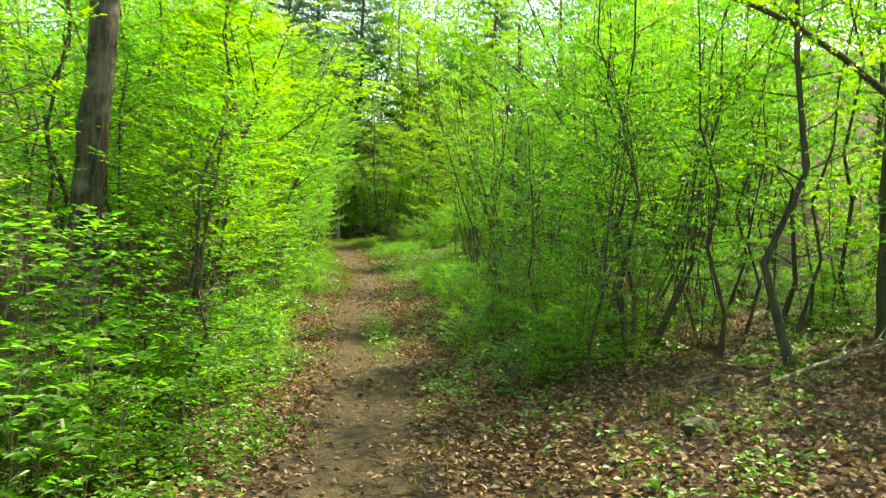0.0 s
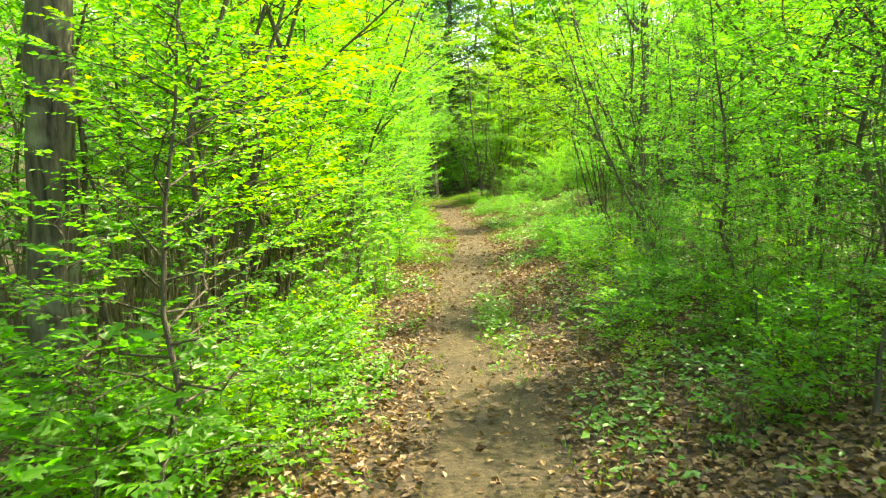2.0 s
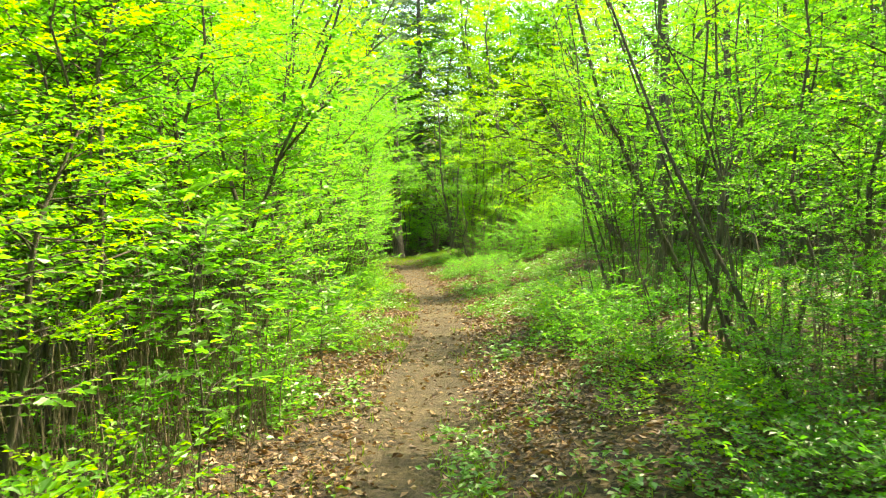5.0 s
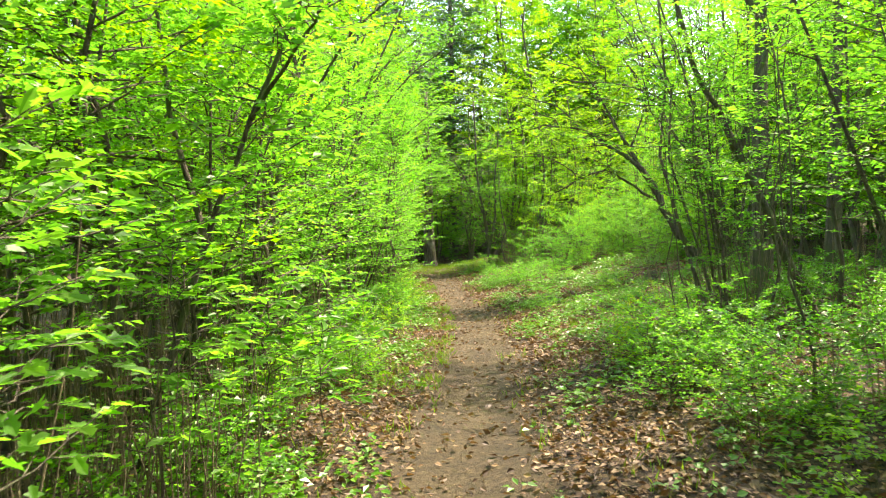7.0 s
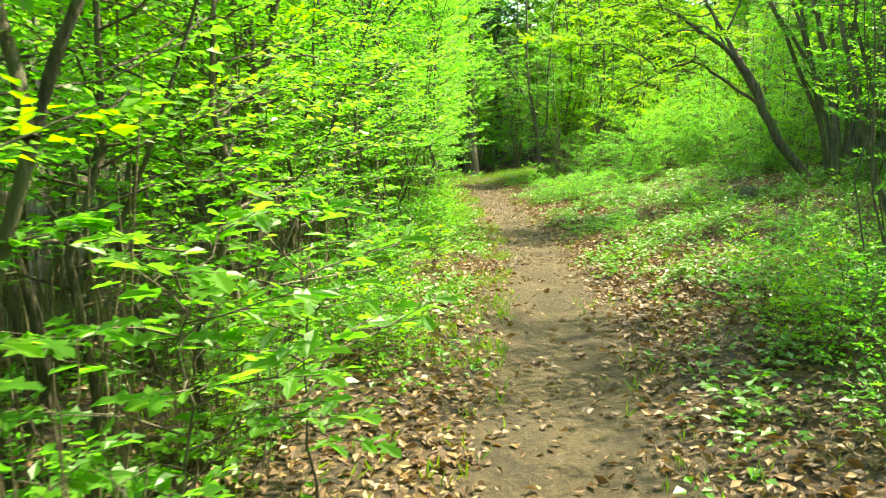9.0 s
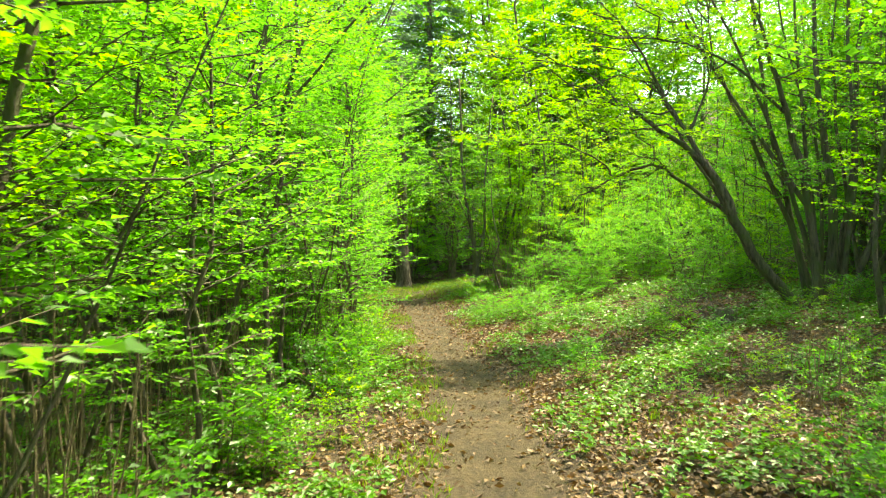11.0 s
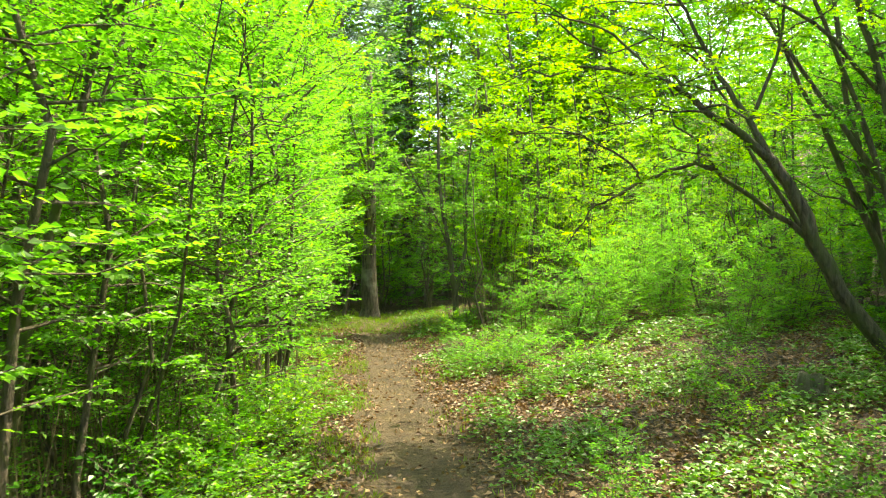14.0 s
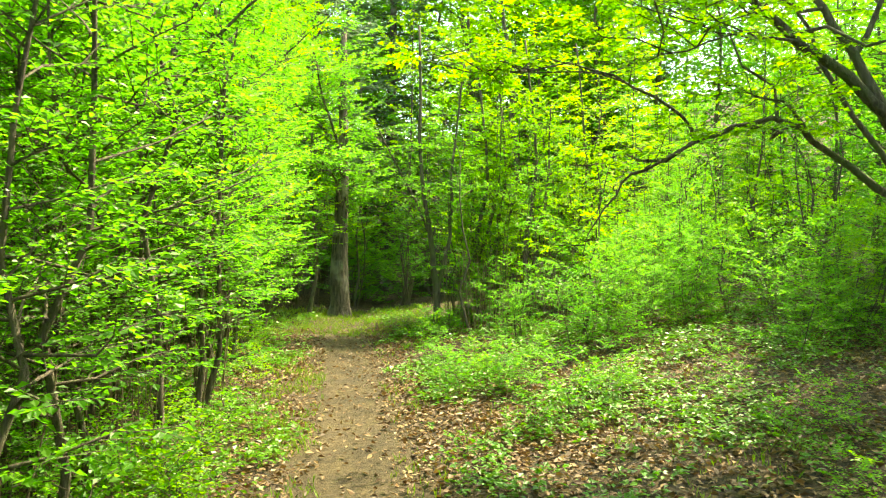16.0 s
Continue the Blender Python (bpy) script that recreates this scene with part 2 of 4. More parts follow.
build_ground()


# ---- plants ----
def bend(rng, start, end, steps, wobble):
    pts = [np.array(start) + (np.array(end) - np.array(start)) * i / steps for i in range(steps + 1)]
    for i in range(1, steps):
        pts[i] = pts[i] + rng.normal(0, wobble, 3)
    return pts


def along(pts, u):
    f = u * (len(pts) - 1)
    i = min(int(f), len(pts) - 2)
    return pts[i] * (1 - (f - i)) + pts[i + 1] * (f - i)


def spray(rng, wood, out, start, way, length, radius, per, size, twigs, fine=True):
    """One leafy bough: a curved axis, side twigs and two rows of leaves."""
    way = way / np.linalg.norm(way)
    tip = start + way * length + np.array([0, 0, rng.uniform(-0.1, 0.12) * length])
    axis = bend(rng, start, tip, 3, 0.05 * length)
    wood.tube(axis, np.linspace(radius, 0.0018, len(axis)), 3, False)
    side = np.cross(way, (0, 0, 1))
    side = side / max(np.linalg.norm(side), 1e-6)
    for j in range(twigs):
        u = 0.2 + 0.8 * (j + rng.uniform(0, 0.7)) / twigs
        p = along(axis, u)
        s = 1 if j % 2 else -1
        reach = length * 0.5 * (1.15 - u) * rng.uniform(0.6, 1.2) + 0.06
        d = way * rng.uniform(0.5, 1.0) + side * s * rng.uniform(0.5, 1.0) + np.array([0, 0, rng.uniform(-0.25, 0.3)])
        d = d / np.linalg.norm(d)
        q = p + d * reach
        if fine:
            wood.tube([p, q], [0.0028, 0.001], 3, False)
        cross = np.cross(d, (0, 0, 1))
        for i in range(per):
            v = (i + 0.6) / per
            t = 1 if i % 2 else -1
            out.append((p + d * reach * v, d * 0.7 + cross * t * rng.uniform(0.4, 1.0) + rng.normal(0, 0.18, 3), size * rng.uniform(0.65, 1.25)))


def crown_mesh(rng, out, shape, mat, slender=0.6, tilt=0.42):
    base = np.array([o[0] for o in out])
    way = np.array([o[1] for o in out])
    le = np.array([o[2] for o in out])
    way[:, 2] -= 0.12
    normal = np.tile((0.0, 0.0, 1.0), (len(out), 1)) + rng.normal(0, tilt, (len(out), 3))
    return leaves("crown", base, way, normal, le, le * slender * rng.uniform(0.85, 1.15, len(out)), shape, mat)


def make_tree(name, label, category, group, seed, height, spread, stems, boughs, twigs, per, size, mat, bark,
              low=0.12, shape="kite", thick=0.022, lean=0.12, rise=0.5, bushy=0.4, fine=True):
    """A young broadleaf: one or several stems, boughs all the way up, leaves in flat sprays."""
    rng = np.random.default_rng(seed)
    root = tagged(new(name), label, category, group)
    out, wood = [], Buffer()
    for s in range(stems):
        a = rng.uniform(0, 2 * math.pi)
        r = 0.0 if stems == 1 else rng.uniform(0.04, 0.14)
        foot = np.array([math.cos(a) * r, math.sin(a) * r, -0.06])
        h = height * rng.uniform(0.72, 1.0) if s else height
        lx = (0.1 if stems == 1 else 0.25) * h
        top = foot + np.array([math.cos(a) * lx * rng.uniform(0.2, 1) + rng.normal(0, lean) * h * 0.4, math.sin(a) * lx * rng.uniform(0.2, 1) + rng.normal(0, lean) * h * 0.4, h])
        axis = bend(rng, foot, top, 7, 0.018 * h)
        rad = thick * (1 if s == 0 else rng.uniform(0.5, 0.85)) * h / 3.5
        stem = Buffer()
        stem.tube(axis, [rad * (1 - 0.86 * i / 7) * (1.35 if i == 0 else 1) for i in range(8)], 7)
        part("trunk", stem.mesh("trunk", bark), root)
        turn = rng.uniform(0, 6.28)
        for b in range(max(3, boughs // stems)):
            u = low + (1 - low) * (b + rng.uniform(0, 0.8)) / max(3, boughs // stems)
            u = min(u, 0.985)
            turn += 2.4 + rng.normal(0, 0.35)
            up = rise * (0.25 + u) + rng.normal(0, 0.15)
            ln = spread * (bushy + (1 - bushy) * math.sin(math.pi * min(1, 0.15 + u * 0.85))) * rng.uniform(0.6, 1.15)
            spray(rng, wood, out, along(axis, u), np.array([math.cos(turn), math.sin(turn), up]), ln, rad * 0.35 * (1.1 - u) + 0.003, per, size, twigs, fine)
    part("branchwork", wood.mesh("branchwork", bark), root, kind="stuff")
    part("crown", crown_mesh(rng, out, shape, mat), root, kind="stuff")
    return root


def place(proto, spots, used):
    """Stand copies of a plant on the land; the first spot takes the plant itself."""
    for x, y, turn, scale in spots:
        m = pose(x, y, float(land(x, y)), 0, 0, turn) @ Matrix.Diagonal((scale, scale, scale * (0.9 + 0.2 * ((turn * 7) % 1)), 1))
        if proto.name not in used:
            proto.matrix_basis = m
            used.add(proto.name)
        else:
            copy_thing(proto, m)


USED = set()
NEAR = [
    make_tree("sapling", "slender young tree with fresh bright green leaves beside the path", "tree", "saplings along the path", 11, 3.4, 0.75, 1, 38, 9, 9, 0.043, LEAF, BARK, 0.2, "kite"),
    make_tree("sapling", "young tree with layered sprays of light green leaves", "tree", "saplings along the path", 12, 4.2, 0.85, 1, 44, 9, 10, 0.045, LEAF, BARK, 0.22, "kite", rise=0.35, fine=False),
    make_tree("shrub", "leafy many-stemmed green shrub at the edge of the path", "shrub", "shrubs along the path", 13, 2.3, 0.7, 3, 40, 8, 9, 0.04, LEAF, BARK, 0.12, "kite", 0.016, 0.16),
    make_tree("sapling", "young tree with yellow-green sunlit spring leaves", "tree", "saplings along the path", 14, 4.6, 0.9, 1, 44, 9, 10, 0.046, LEAF_YOUNG_SUNLIT, BARK, 0.25, "kite", fine=False),
    make_tree("shrub", "dense deep green shrub with small shiny leaves", "shrub", "shrubs along the path", 15, 1.7, 0.6, 4, 40, 8, 8, 0.04, LEAF_DEEP, BARK, 0.05, "kite", 0.014, 0.18),
]
LOW = [
    make_tree("low_shrub", "low leafy green shrub growing out of the leaf litter", "shrub", "low shrubs", 41, 0.85, 0.42, 4, 24, 5, 5, 0.05, LEAF, BARK, 0.05, "kite", 0.02, 0.3, bushy=0.7, fine=False),
    make_tree("low_shrub", "low dark green shrub with small leaves", "shrub", "low shrubs", 42, 0.6, 0.4, 5, 25, 5, 5, 0.042, LEAF_DEEP, BARK, 0.05, "kite", 0.02, 0.35, bushy=0.8, fine=False),
    make_tree("low_shrub", "low yellow-green shrub in the sun by the path", "shrub", "low shrubs", 43, 0.75, 0.4, 4, 24, 5, 5, 0.045, LEAF_YOUNG_SUNLIT, BARK, 0.05, "kite", 0.02, 0.3, bushy=0.75, fine=False),
    make_tree("seedling", "knee-high tree seedling with broad lobed green leaves", "seedling", "seedlings", 44, 0.7, 0.26, 1, 8, 2, 3, 0.095, LEAF, BARK, 0.3, "lobed", 0.02, 0.2, bushy=0.7),
]
MID = [
    make_tree("young_tree", "thin young tree standing in the thicket, light green leaves", "tree", "young trees in the thicket", 21, 5.6, 1.0, 1, 38, 8, 8, 0.062, LEAF, BARK, 0.12, fine=False),
    make_tree("young_tree", "several-stemmed young tree in the thicket, green leaves", "tree", "young trees in the thicket", 22, 5.0, 0.95, 3, 39, 8, 8, 0.06, LEAF, BARK_DARK, 0.14, fine=False),
    make_tree("young_tree", "tall thin young tree with yellow-green top leaves", "tree", "young trees in the thicket", 23, 6.6, 1.1, 1, 38, 8, 8, 0.066, LEAF_YOUNG_SUNLIT, BARK_DARK, 0.2, fine=False),
    make_tree("young_tree", "shaded young tree with deep green leaves in the thicket", "tree", "young trees in the thicket", 24, 4.4, 0.9, 2, 38, 8, 8, 0.058, LEAF_DEEP, BARK, 0.08, fine=False),
]
FAR_BUSH = [
    make_tree("bush", "rounded green bush at the edge of the clearing", "bush", "bushes round the clearing", 46, 2.0, 0.75, 3, 30, 7, 8, 0.056, LEAF, BARK_DARK, 0.08, "kite", 0.016, 0.16, bushy=0.6, fine=False),
    make_tree("bush", "sunlit yellow-green bush beyond the clearing", "bush", "bushes round the clearing", 47, 2.6, 0.85, 2, 32, 7, 8, 0.06, LEAF_YOUNG_SUNLIT, BARK_DARK, 0.12, "kite", 0.016, 0.16, bushy=0.6, fine=False),
]
THICKET = [
    make_tree("thicket_shrub", "tall shrub with a fan of thin brown stems and small leaves", "shrub", "thicket shrubs", 53, 3.9, 0.7, 5, 50, 7, 7, 0.042, LEAF, BARK, 0.12, "kite", 0.011, 0.22, bushy=0.6, fine=False),
    make_tree("thicket_shrub", "shaded shrub with many thin upright stems and fine leaves", "shrub", "thicket shrubs", 54, 3.2, 0.65, 6, 48, 6, 7, 0.04, LEAF, BARK_DARK, 0.15, "kite", 0.011, 0.25, bushy=0.6, fine=False),
    make_tree("thicket_shrub", "loose arching shrub with sparse light green leaves", "shrub", "thicket shrubs", 55, 4.6, 0.9, 4, 44, 7, 8, 0.043, LEAF, BARK_DARK, 0.3, "kite", 0.012, 0.3, bushy=0.5, fine=False),
]
POLES = [
    make_tree("pole_sapling", "thin bare upright stem with a few leaves at its top", "tree", "thin stems in the thicket", 56, 4.4, 0.5, 1, 10, 5, 7, 0.042, LEAF, BARK, 0.55, "kite", 0.014, 0.2, fine=False),
    make_tree("pole_sapling", "thin crooked dark stem with few leaves in the shade", "tree", "thin stems in the thicket", 57, 3.6, 0.5, 2, 10, 5, 7, 0.042, LEAF, BARK_DARK, 0.5, "kite", 0.012, 0.28, fine=False),
    make_tree("pole_sapling", "slanting thin brown stem in the thicket", "tree", "thin stems in the thicket", 58, 5.2, 0.6, 1, 12, 5, 7, 0.044, LEAF_YOUNG_SUNLIT, BARK, 0.5, "kite", 0.015, 0.4, fine=False),
]
MAPLE = make_tree("sapling", "young sapling with broad lobed green leaves", "tree", "broad-leaved saplings", 48, 2.1, 0.5, 1, 24, 4, 4, 0.085, LEAF, BARK, 0.3, "lobed", 0.016, 0.12, bushy=0.7)
TALL = [
    make_tree("tree", "tall woodland tree with a light green spring crown", "tree", "woodland trees", 31, 11.0, 2.4, 1, 56, 10, 10, 0.145, LEAF, BARK_DARK, 0.1, thick=0.04, bushy=0.6, fine=False),
    make_tree("tree", "tall woodland tree with a yellow-green crown", "tree", "woodland trees", 32, 13.0, 2.6, 1, 56, 10, 10, 0.15, LEAF_YOUNG_SUNLIT, BARK_DARK, 0.12, thick=0.04, bushy=0.6, fine=False),
    make_tree("tree", "tall dark woodland tree with a deep green crown", "tree", "woodland trees", 33, 10.0, 2.4, 2, 56, 10, 10, 0.145, LEAF_DEEP, BARK_DARK, 0.05, thick=0.035, bushy=0.7, fine=False),
]


BROAD = make_tree("seedling", "waist-high maple-like seedling with broad soft green leaves", "seedling", "seedlings", 45, 1.0, 0.36, 1, 14, 3, 4, 0.078, LEAF, BARK, 0.35, "lobed", 0.02, 0.2, bushy=0.8)


def make_stalks(seed, label, count, height, spread):
    """A clump of dry upright stalks."""
    rng = np.random.default_rng(seed)
    root = tagged(new("dry_stalks"), label, "dry stalks", "dry stalks in the thicket")
    for _ in range(count):
        a, r = rng.uniform(0, 6.28), spread * math.sqrt(rng.uniform(0, 1))
        foot = np.array([math.cos(a) * r, math.sin(a) * r, -0.05])
        h = height * rng.uniform(0.55, 1.0)
        top = foot + np.array([rng.normal(0, 0.1) * h, rng.normal(0, 0.1) * h, h])
        b = Buffer()
        b.tube(bend(rng, foot, top, 3, 0.02), np.linspace(0.006, 0.002, 4), 4, False)
        part("stalk", b.mesh("stalk", STALK), root)
    return root


STALKS = [make_stalks(51, "clump of dry brown upright stalks under the leaves", 12, 1.5, 0.35),
          make_stalks(52, "clump of thin dry straw-brown stalks in the thicket", 14, 1.1, 0.4)]


GAPS = [(-1.5, 35.0, 1.3, 9.5), (-0.1, 13.6, 0.75, 6.5), (-0.5, 26.8, 0.8, 7.0)]  # place on the path, half width, how far


def scatter():
    rng = np.random.default_rng(77)
    stores = [(kinds, {i: [] for i in range(len(kinds))}) for kinds in (NEAR, LOW, MID, TALL, STALKS, FAR_BUSH, THICKET, POLES)]
    near, low, mid, tall, dry, bush, fan, pole = [s for _, s in stores]

    def put(store, kinds, x, y, lo, hi):
        # gaps in the leaves, through which the sun reaches the path
        for hx, hy, half, far in GAPS:
            along_sun, beside = (x - hx) * 0.845 + (y - hy) * 0.535, abs((y - hy) * 0.845 - (x - hx) * 0.535)
            if store is not low and 0.4 < along_sun < far * (1.5 if store is tall else 1.0) and beside < half * (1.6 if store is tall else 1.0):
                return
        # keep a gap in the thicket before the large trunk
        u = min(1.0, max(0.0, (x * -2.8 + (y - 1.2) * 6.3) / 47.5))
        if math.hypot(x + 2.8 * u, y - 1.2 - 6.3 * u) < 0.28 and store is not tall and store is not low:
            return
        store[int(rng.choice(kinds))].append((float(x), float(y), float(rng.uniform(0, 360)), float(rng.uniform(lo, hi))))

    # the hedge-like face of the thicket on one side of the path
    y = 5.9
    while y < 33:
        put(near, [0, 3, 3, 2, 3] if y < 10.5 else [0, 1, 0, 1, 3] if y < 17.5 else [1, 1, 0] if y < 21 else [0, 1, 2, 2, 0], trail(y) - 1.6 - rng.uniform(0, 0.6), y, 0.75, 1.15)
        y += rng.uniform(0.5, 0.95)
    y = -2.0
    while y < 34:
        if y > 7.5 or rng.uniform(0, 1) < 0.4:
            put(near, [0, 1, 3, 1], trail(y) - 2.5 - rng.uniform(0, 0.5), y, 0.95, 1.25)
        y += rng.uniform(0.7, 1.15)
    for row, step in ((3.5, 1.0), (4.8, 1.6), (6.6, 2.2)):
        y = -3.0
        while y < 40:
            put(mid, [0, 1, 2, 3], trail(y) - row - rng.uniform(-0.4, 0.6), y, 0.9, 1.2)
            y += step * rng.uniform(0.7, 1.3)
    for _ in range(30):
        y = rng.uniform(6.2, 33)
        put(low, [0, 2, 2, 0], trail(y) - rng.uniform(1.0, 1.8), y, 0.6, 1.1)
    for _ in range(9):
        y = rng.uniform(21, 25)
        put(low, [0, 2], trail(y) - rng.uniform(1.05, 1.6), y, 0.8, 1.2)
    for _ in range(16):
        y = rng.uniform(3.0, 33)
        put(low, [3], trail(y) - rng.uniform(0.95, 1.6), y, 0.5, 1.0)
    for _ in range(90):
        y = rng.uniform(0, 28)
        put(dry, [0, 1], trail(y) - rng.uniform(1.5, 3.6), y, 0.8, 1.3)
    for _ in range(8):
        y = rng.uniform(16, 24)
        put(dry, [0, 1], trail(y) - rng.uniform(1.9, 3.2), y, 0.7, 1.1)
    for _ in range(22):
        y = rng.uniform(16, 25)
        put(low, [0, 0, 1, 2], trail(y) - rng.uniform(1.3, 2.2), y, 0.7, 1.2)
    for _ in range(9):
        y = rng.uniform(16, 25)
        put(fan, [0, 1], trail(y) - rng.uniform(1.9, 2.6), y, 0.45, 0.7)
    for _ in range(16):
        y = rng.uniform(3.8, 7.0)
        put(low, [0, 3, 2, 0], trail(y) - rng.uniform(1.35, 2.3), y, 0.7, 1.1)
    for _ in range(14):
        y = rng.uniform(10, 16)
        put(low, [0, 0, 2], trail(y) - rng.uniform(1.3, 2.0), y, 0.6, 1.0)
    for _ in range(12):
        y = rng.uniform(6.2, 9.4)
        put(low, [2, 2, 0], trail(y) - rng.uniform(1.15, 1.75), y, 0.8, 1.15)
    for _ in range(34):
        y = rng.uniform(3.5, 10)
        put(dry, [0, 1], trail(y) - rng.uniform(2.3, 5.0), y, 1.1, 1.6)
    for _ in range(26):
        y = rng.uniform(9.5, 15)
        put(dry, [0, 1], trail(y) - rng.uniform(1.2, 2.0), y, 0.5, 0.9)
    # the thicket on the other side, up to the clearing
    y = 6.6
    while y < 17:
        if not 9.5 < y < 14.5:
            put(near, [2, 0, 0, 2], trail(y) + 1.9 + rng.uniform(0, 0.5) + 0.03 * max(0, y - 9) ** 1.4, y, 0.55, 0.9)
        else:
            put(low, [0, 2, 0, 1], trail(y) + rng.uniform(1.7, 3.0), y, 0.6, 1.1)
        y += rng.uniform(0.7, 1.2)
    y = 7.2
    while y < 18:
        put(near, [0, 1, 1, 2], trail(y) + 2.9 + rng.uniform(0, 0.7) + 0.03 * max(0, y - 9) ** 1.4, y, 0.85, 1.15)
        y += rng.uniform(1.1, 1.6)
    for row, step in ((4.2, 2.0), (6.0, 2.6), (8.2, 2.4)):
        y = 7.5 - row * 0.25
        while y < 24:
            put(mid, [0, 1, 2, 0], trail(y) + row + rng.uniform(-0.4, 0.6) + 0.01 * max(0, y - 9) ** 1.6, y, 0.7, 1.0)
            y += step * rng.uniform(0.7, 1.3)
    for _ in range(38):
        y = rng.uniform(6.5, 18)
        put(low, [0, 0, 2, 1], trail(y) + rng.uniform(1.15, 2.4) + 0.02 * max(0, y - 10), y, 0.6, 1.1)
    for _ in range(52):
        y = rng.uniform(16, 33)
        put(low, [0, 0, 2], trail(y) + rng.uniform(1.0, 6.5), y, 0.45, 0.9)
    for _ in range(14):
        y = rng.uniform(6, 22)
        put(low, [3], trail(y) + rng.uniform(1.0, 2.6), y, 0.45, 0.9)
    for _ in range(24):
        y = rng.uniform(8, 20)
        put(dry, [0, 1], trail(y) + rng.uniform(2.4, 5), y, 0.8, 1.1)
    for _ in range(22):
        put(low, [0, 0, 1, 2], rng.uniform(2.6, 7.0), rng.uniform(7.5, 13.5), 0.7, 1.3)
    for _ in range(10):
        put(bush, [0, 0, 1], rng.uniform(3.2, 7.5), rng.uniform(8.0, 13.0), 0.6, 1.0)
    # unseen young trees, added beside and behind the start to close the wood
    for _ in range(8):
        put(mid, [0, 1, 3], rng.uniform(4.5, 9), rng.uniform(-6, 3), 0.8, 1.0)
    y = 6.9
    while y < 11.6:
        put(fan, [0, 1, 0], trail(y) + 1.75 + rng.uniform(0, 0.4), y, 0.7, 0.95)
        put(fan, [0, 2], trail(y) + 2.9 + rng.uniform(-0.3, 0.5), y + 0.4, 0.95, 1.2)
        y += rng.uniform(0.6, 0.9)
    for _ in range(10):
        y = rng.uniform(11.6, 18)
        put(fan, [2, 2, 0], trail(y) + rng.uniform(2.3, 4.4) + 0.03 * max(0, y - 12), y, 0.8, 1.15)
    for _ in range(44):
        y = rng.uniform(6.8, 18)
        put(low, [0, 0, 2], trail(y) + rng.uniform(1.1, 3.4) + 0.12 * max(0, y - 10), y, 0.5, 0.95)
    for _ in range(46):
        y = rng.uniform(7.2, 17)
        put(pole, [0, 1, 2], trail(y) + rng.uniform(1.9, 5.5), y, 0.75, 1.15)
    for _ in range(44):
        y = rng.uniform(4, 28)
        put(pole, [0, 1, 2], trail(y) - rng.uniform(1.6, 3.6), y, 0.75, 1.1)
    for _ in range(22):
        put(pole, [0, 1], rng.uniform(0.9, 7), rng.uniform(30, 37), 0.75, 1.1)
    for _ in range(24):
        put(pole, [0, 1], rng.uniform(0.6, 3.4), rng.uniform(32.4, 35), 0.8, 1.15)
    for _ in range(16):
        put(dry, [0, 1], rng.uniform(0.7, 2.8), rng.uniform(32.4, 34.4), 0.9, 1.4)
    for _ in range(14):
        put(fan, [0, 1, 2], rng.uniform(2.2, 8.5), rng.uniform(28.5, 33), 0.6, 0.9)
    # low growth that narrows the path before the bend
    for _ in range(16):
        y = rng.uniform(27.5, 33.2)
        put(low, [0, 0, 2], trail(y) + 1.05 + rng.uniform(0, 0.9), y, 0.5, 0.9)
    for _ in range(22):
        put(bush, [0, 0, 1], rng.uniform(2.5, 9.5), rng.uniform(27.5, 32.5), 0.55, 1.0)
    # round the clearing and beyond the bend
    for _ in range(40):
        x, y = rng.uniform(0.8, 8), rng.uniform(33.5, 39)
        if x > 1.0:
            put(mid, [0, 1, 2, 2], x, y + 1.5, 0.5, 0.85)
    for _ in range(18):
        put(mid, [0, 1, 2], rng.uniform(6.5, 10), rng.uniform(18, 30), 0.8, 1.15)
    for x, y in ((-2.7, 33.6), (-3.0, 35.2), (-2.6, 37.6), (-3.6, 34.2), (-2.4, 38.8), (-3.8, 36.6)):
        put(mid, [0, 3, 1], x, y, 0.9, 1.1)
    for _ in range(26):
        put(bush, [0, 0, 1], rng.uniform(0.9, 6.5), rng.uniform(29.5, 34), 0.5, 0.85)
    for _ in range(20):
        put(mid, [0, 1, 2], rng.uniform(-7, 6), rng.uniform(37.5, 41), 0.6, 1.0)
    for x, y in ((-2.1, 27.6), (-2.3, 29.0), (-2.6, 30.3), (-2.7, 31.6), (-3.1, 32.8), (-2.2, 36.0), (-0.2, 38.4)):
        put(mid, [0, 1, 2], x, y, 0.85, 1.05)
    for _ in range(22):
        put(bush, [0, 0, 1], rng.uniform(0.9, 6.5), rng.uniform(33.0, 36.5), 0.9, 1.3)
    for x, y in ((-2.0, 2.3), (-2.1, 1.6)):
        put(near, [2], x, y, 0.75, 0.9)
    for x, y in ((-1.25, 2.7), (-1.35, 3.1), (-1.2, 3.6), (-1.45, 2.2)):
        put(low, [3], x, y, 0.8, 1.1)
    for _ in range(26):
        x, y = rng.uniform(1.8, 8), rng.uniform(28.6, 33)
        put(bush, [0, 0, 0, 1], x, y, 0.5, 1.1)
    for _ in range(14):
        put(mid, [0, 1, 2, 3], rng.uniform(6.2, 10), rng.uniform(24.5, 33), 0.75, 1.05)
    for _ in range(9):
        put(tall, [0, 1], rng.uniform(11, 15), rng.uniform(22, 42), 0.6, 0.8)
    for x, y in ((-1.3, 8.2), (-1.2, 8.8), (-1.35, 9.4), (-1.5, 7.6), (-1.25, 10.0), (-1.4, 6.9)):
        put(low, [2, 0], x, y, 1.1, 1.4)
    y = 22.5
    while y < 33:
        put(near, [0, 1, 1], trail(y) - 1.45 - rng.uniform(0, 0.2), y, 0.95, 1.25)
        y += rng.uniform(0.8, 1.1)
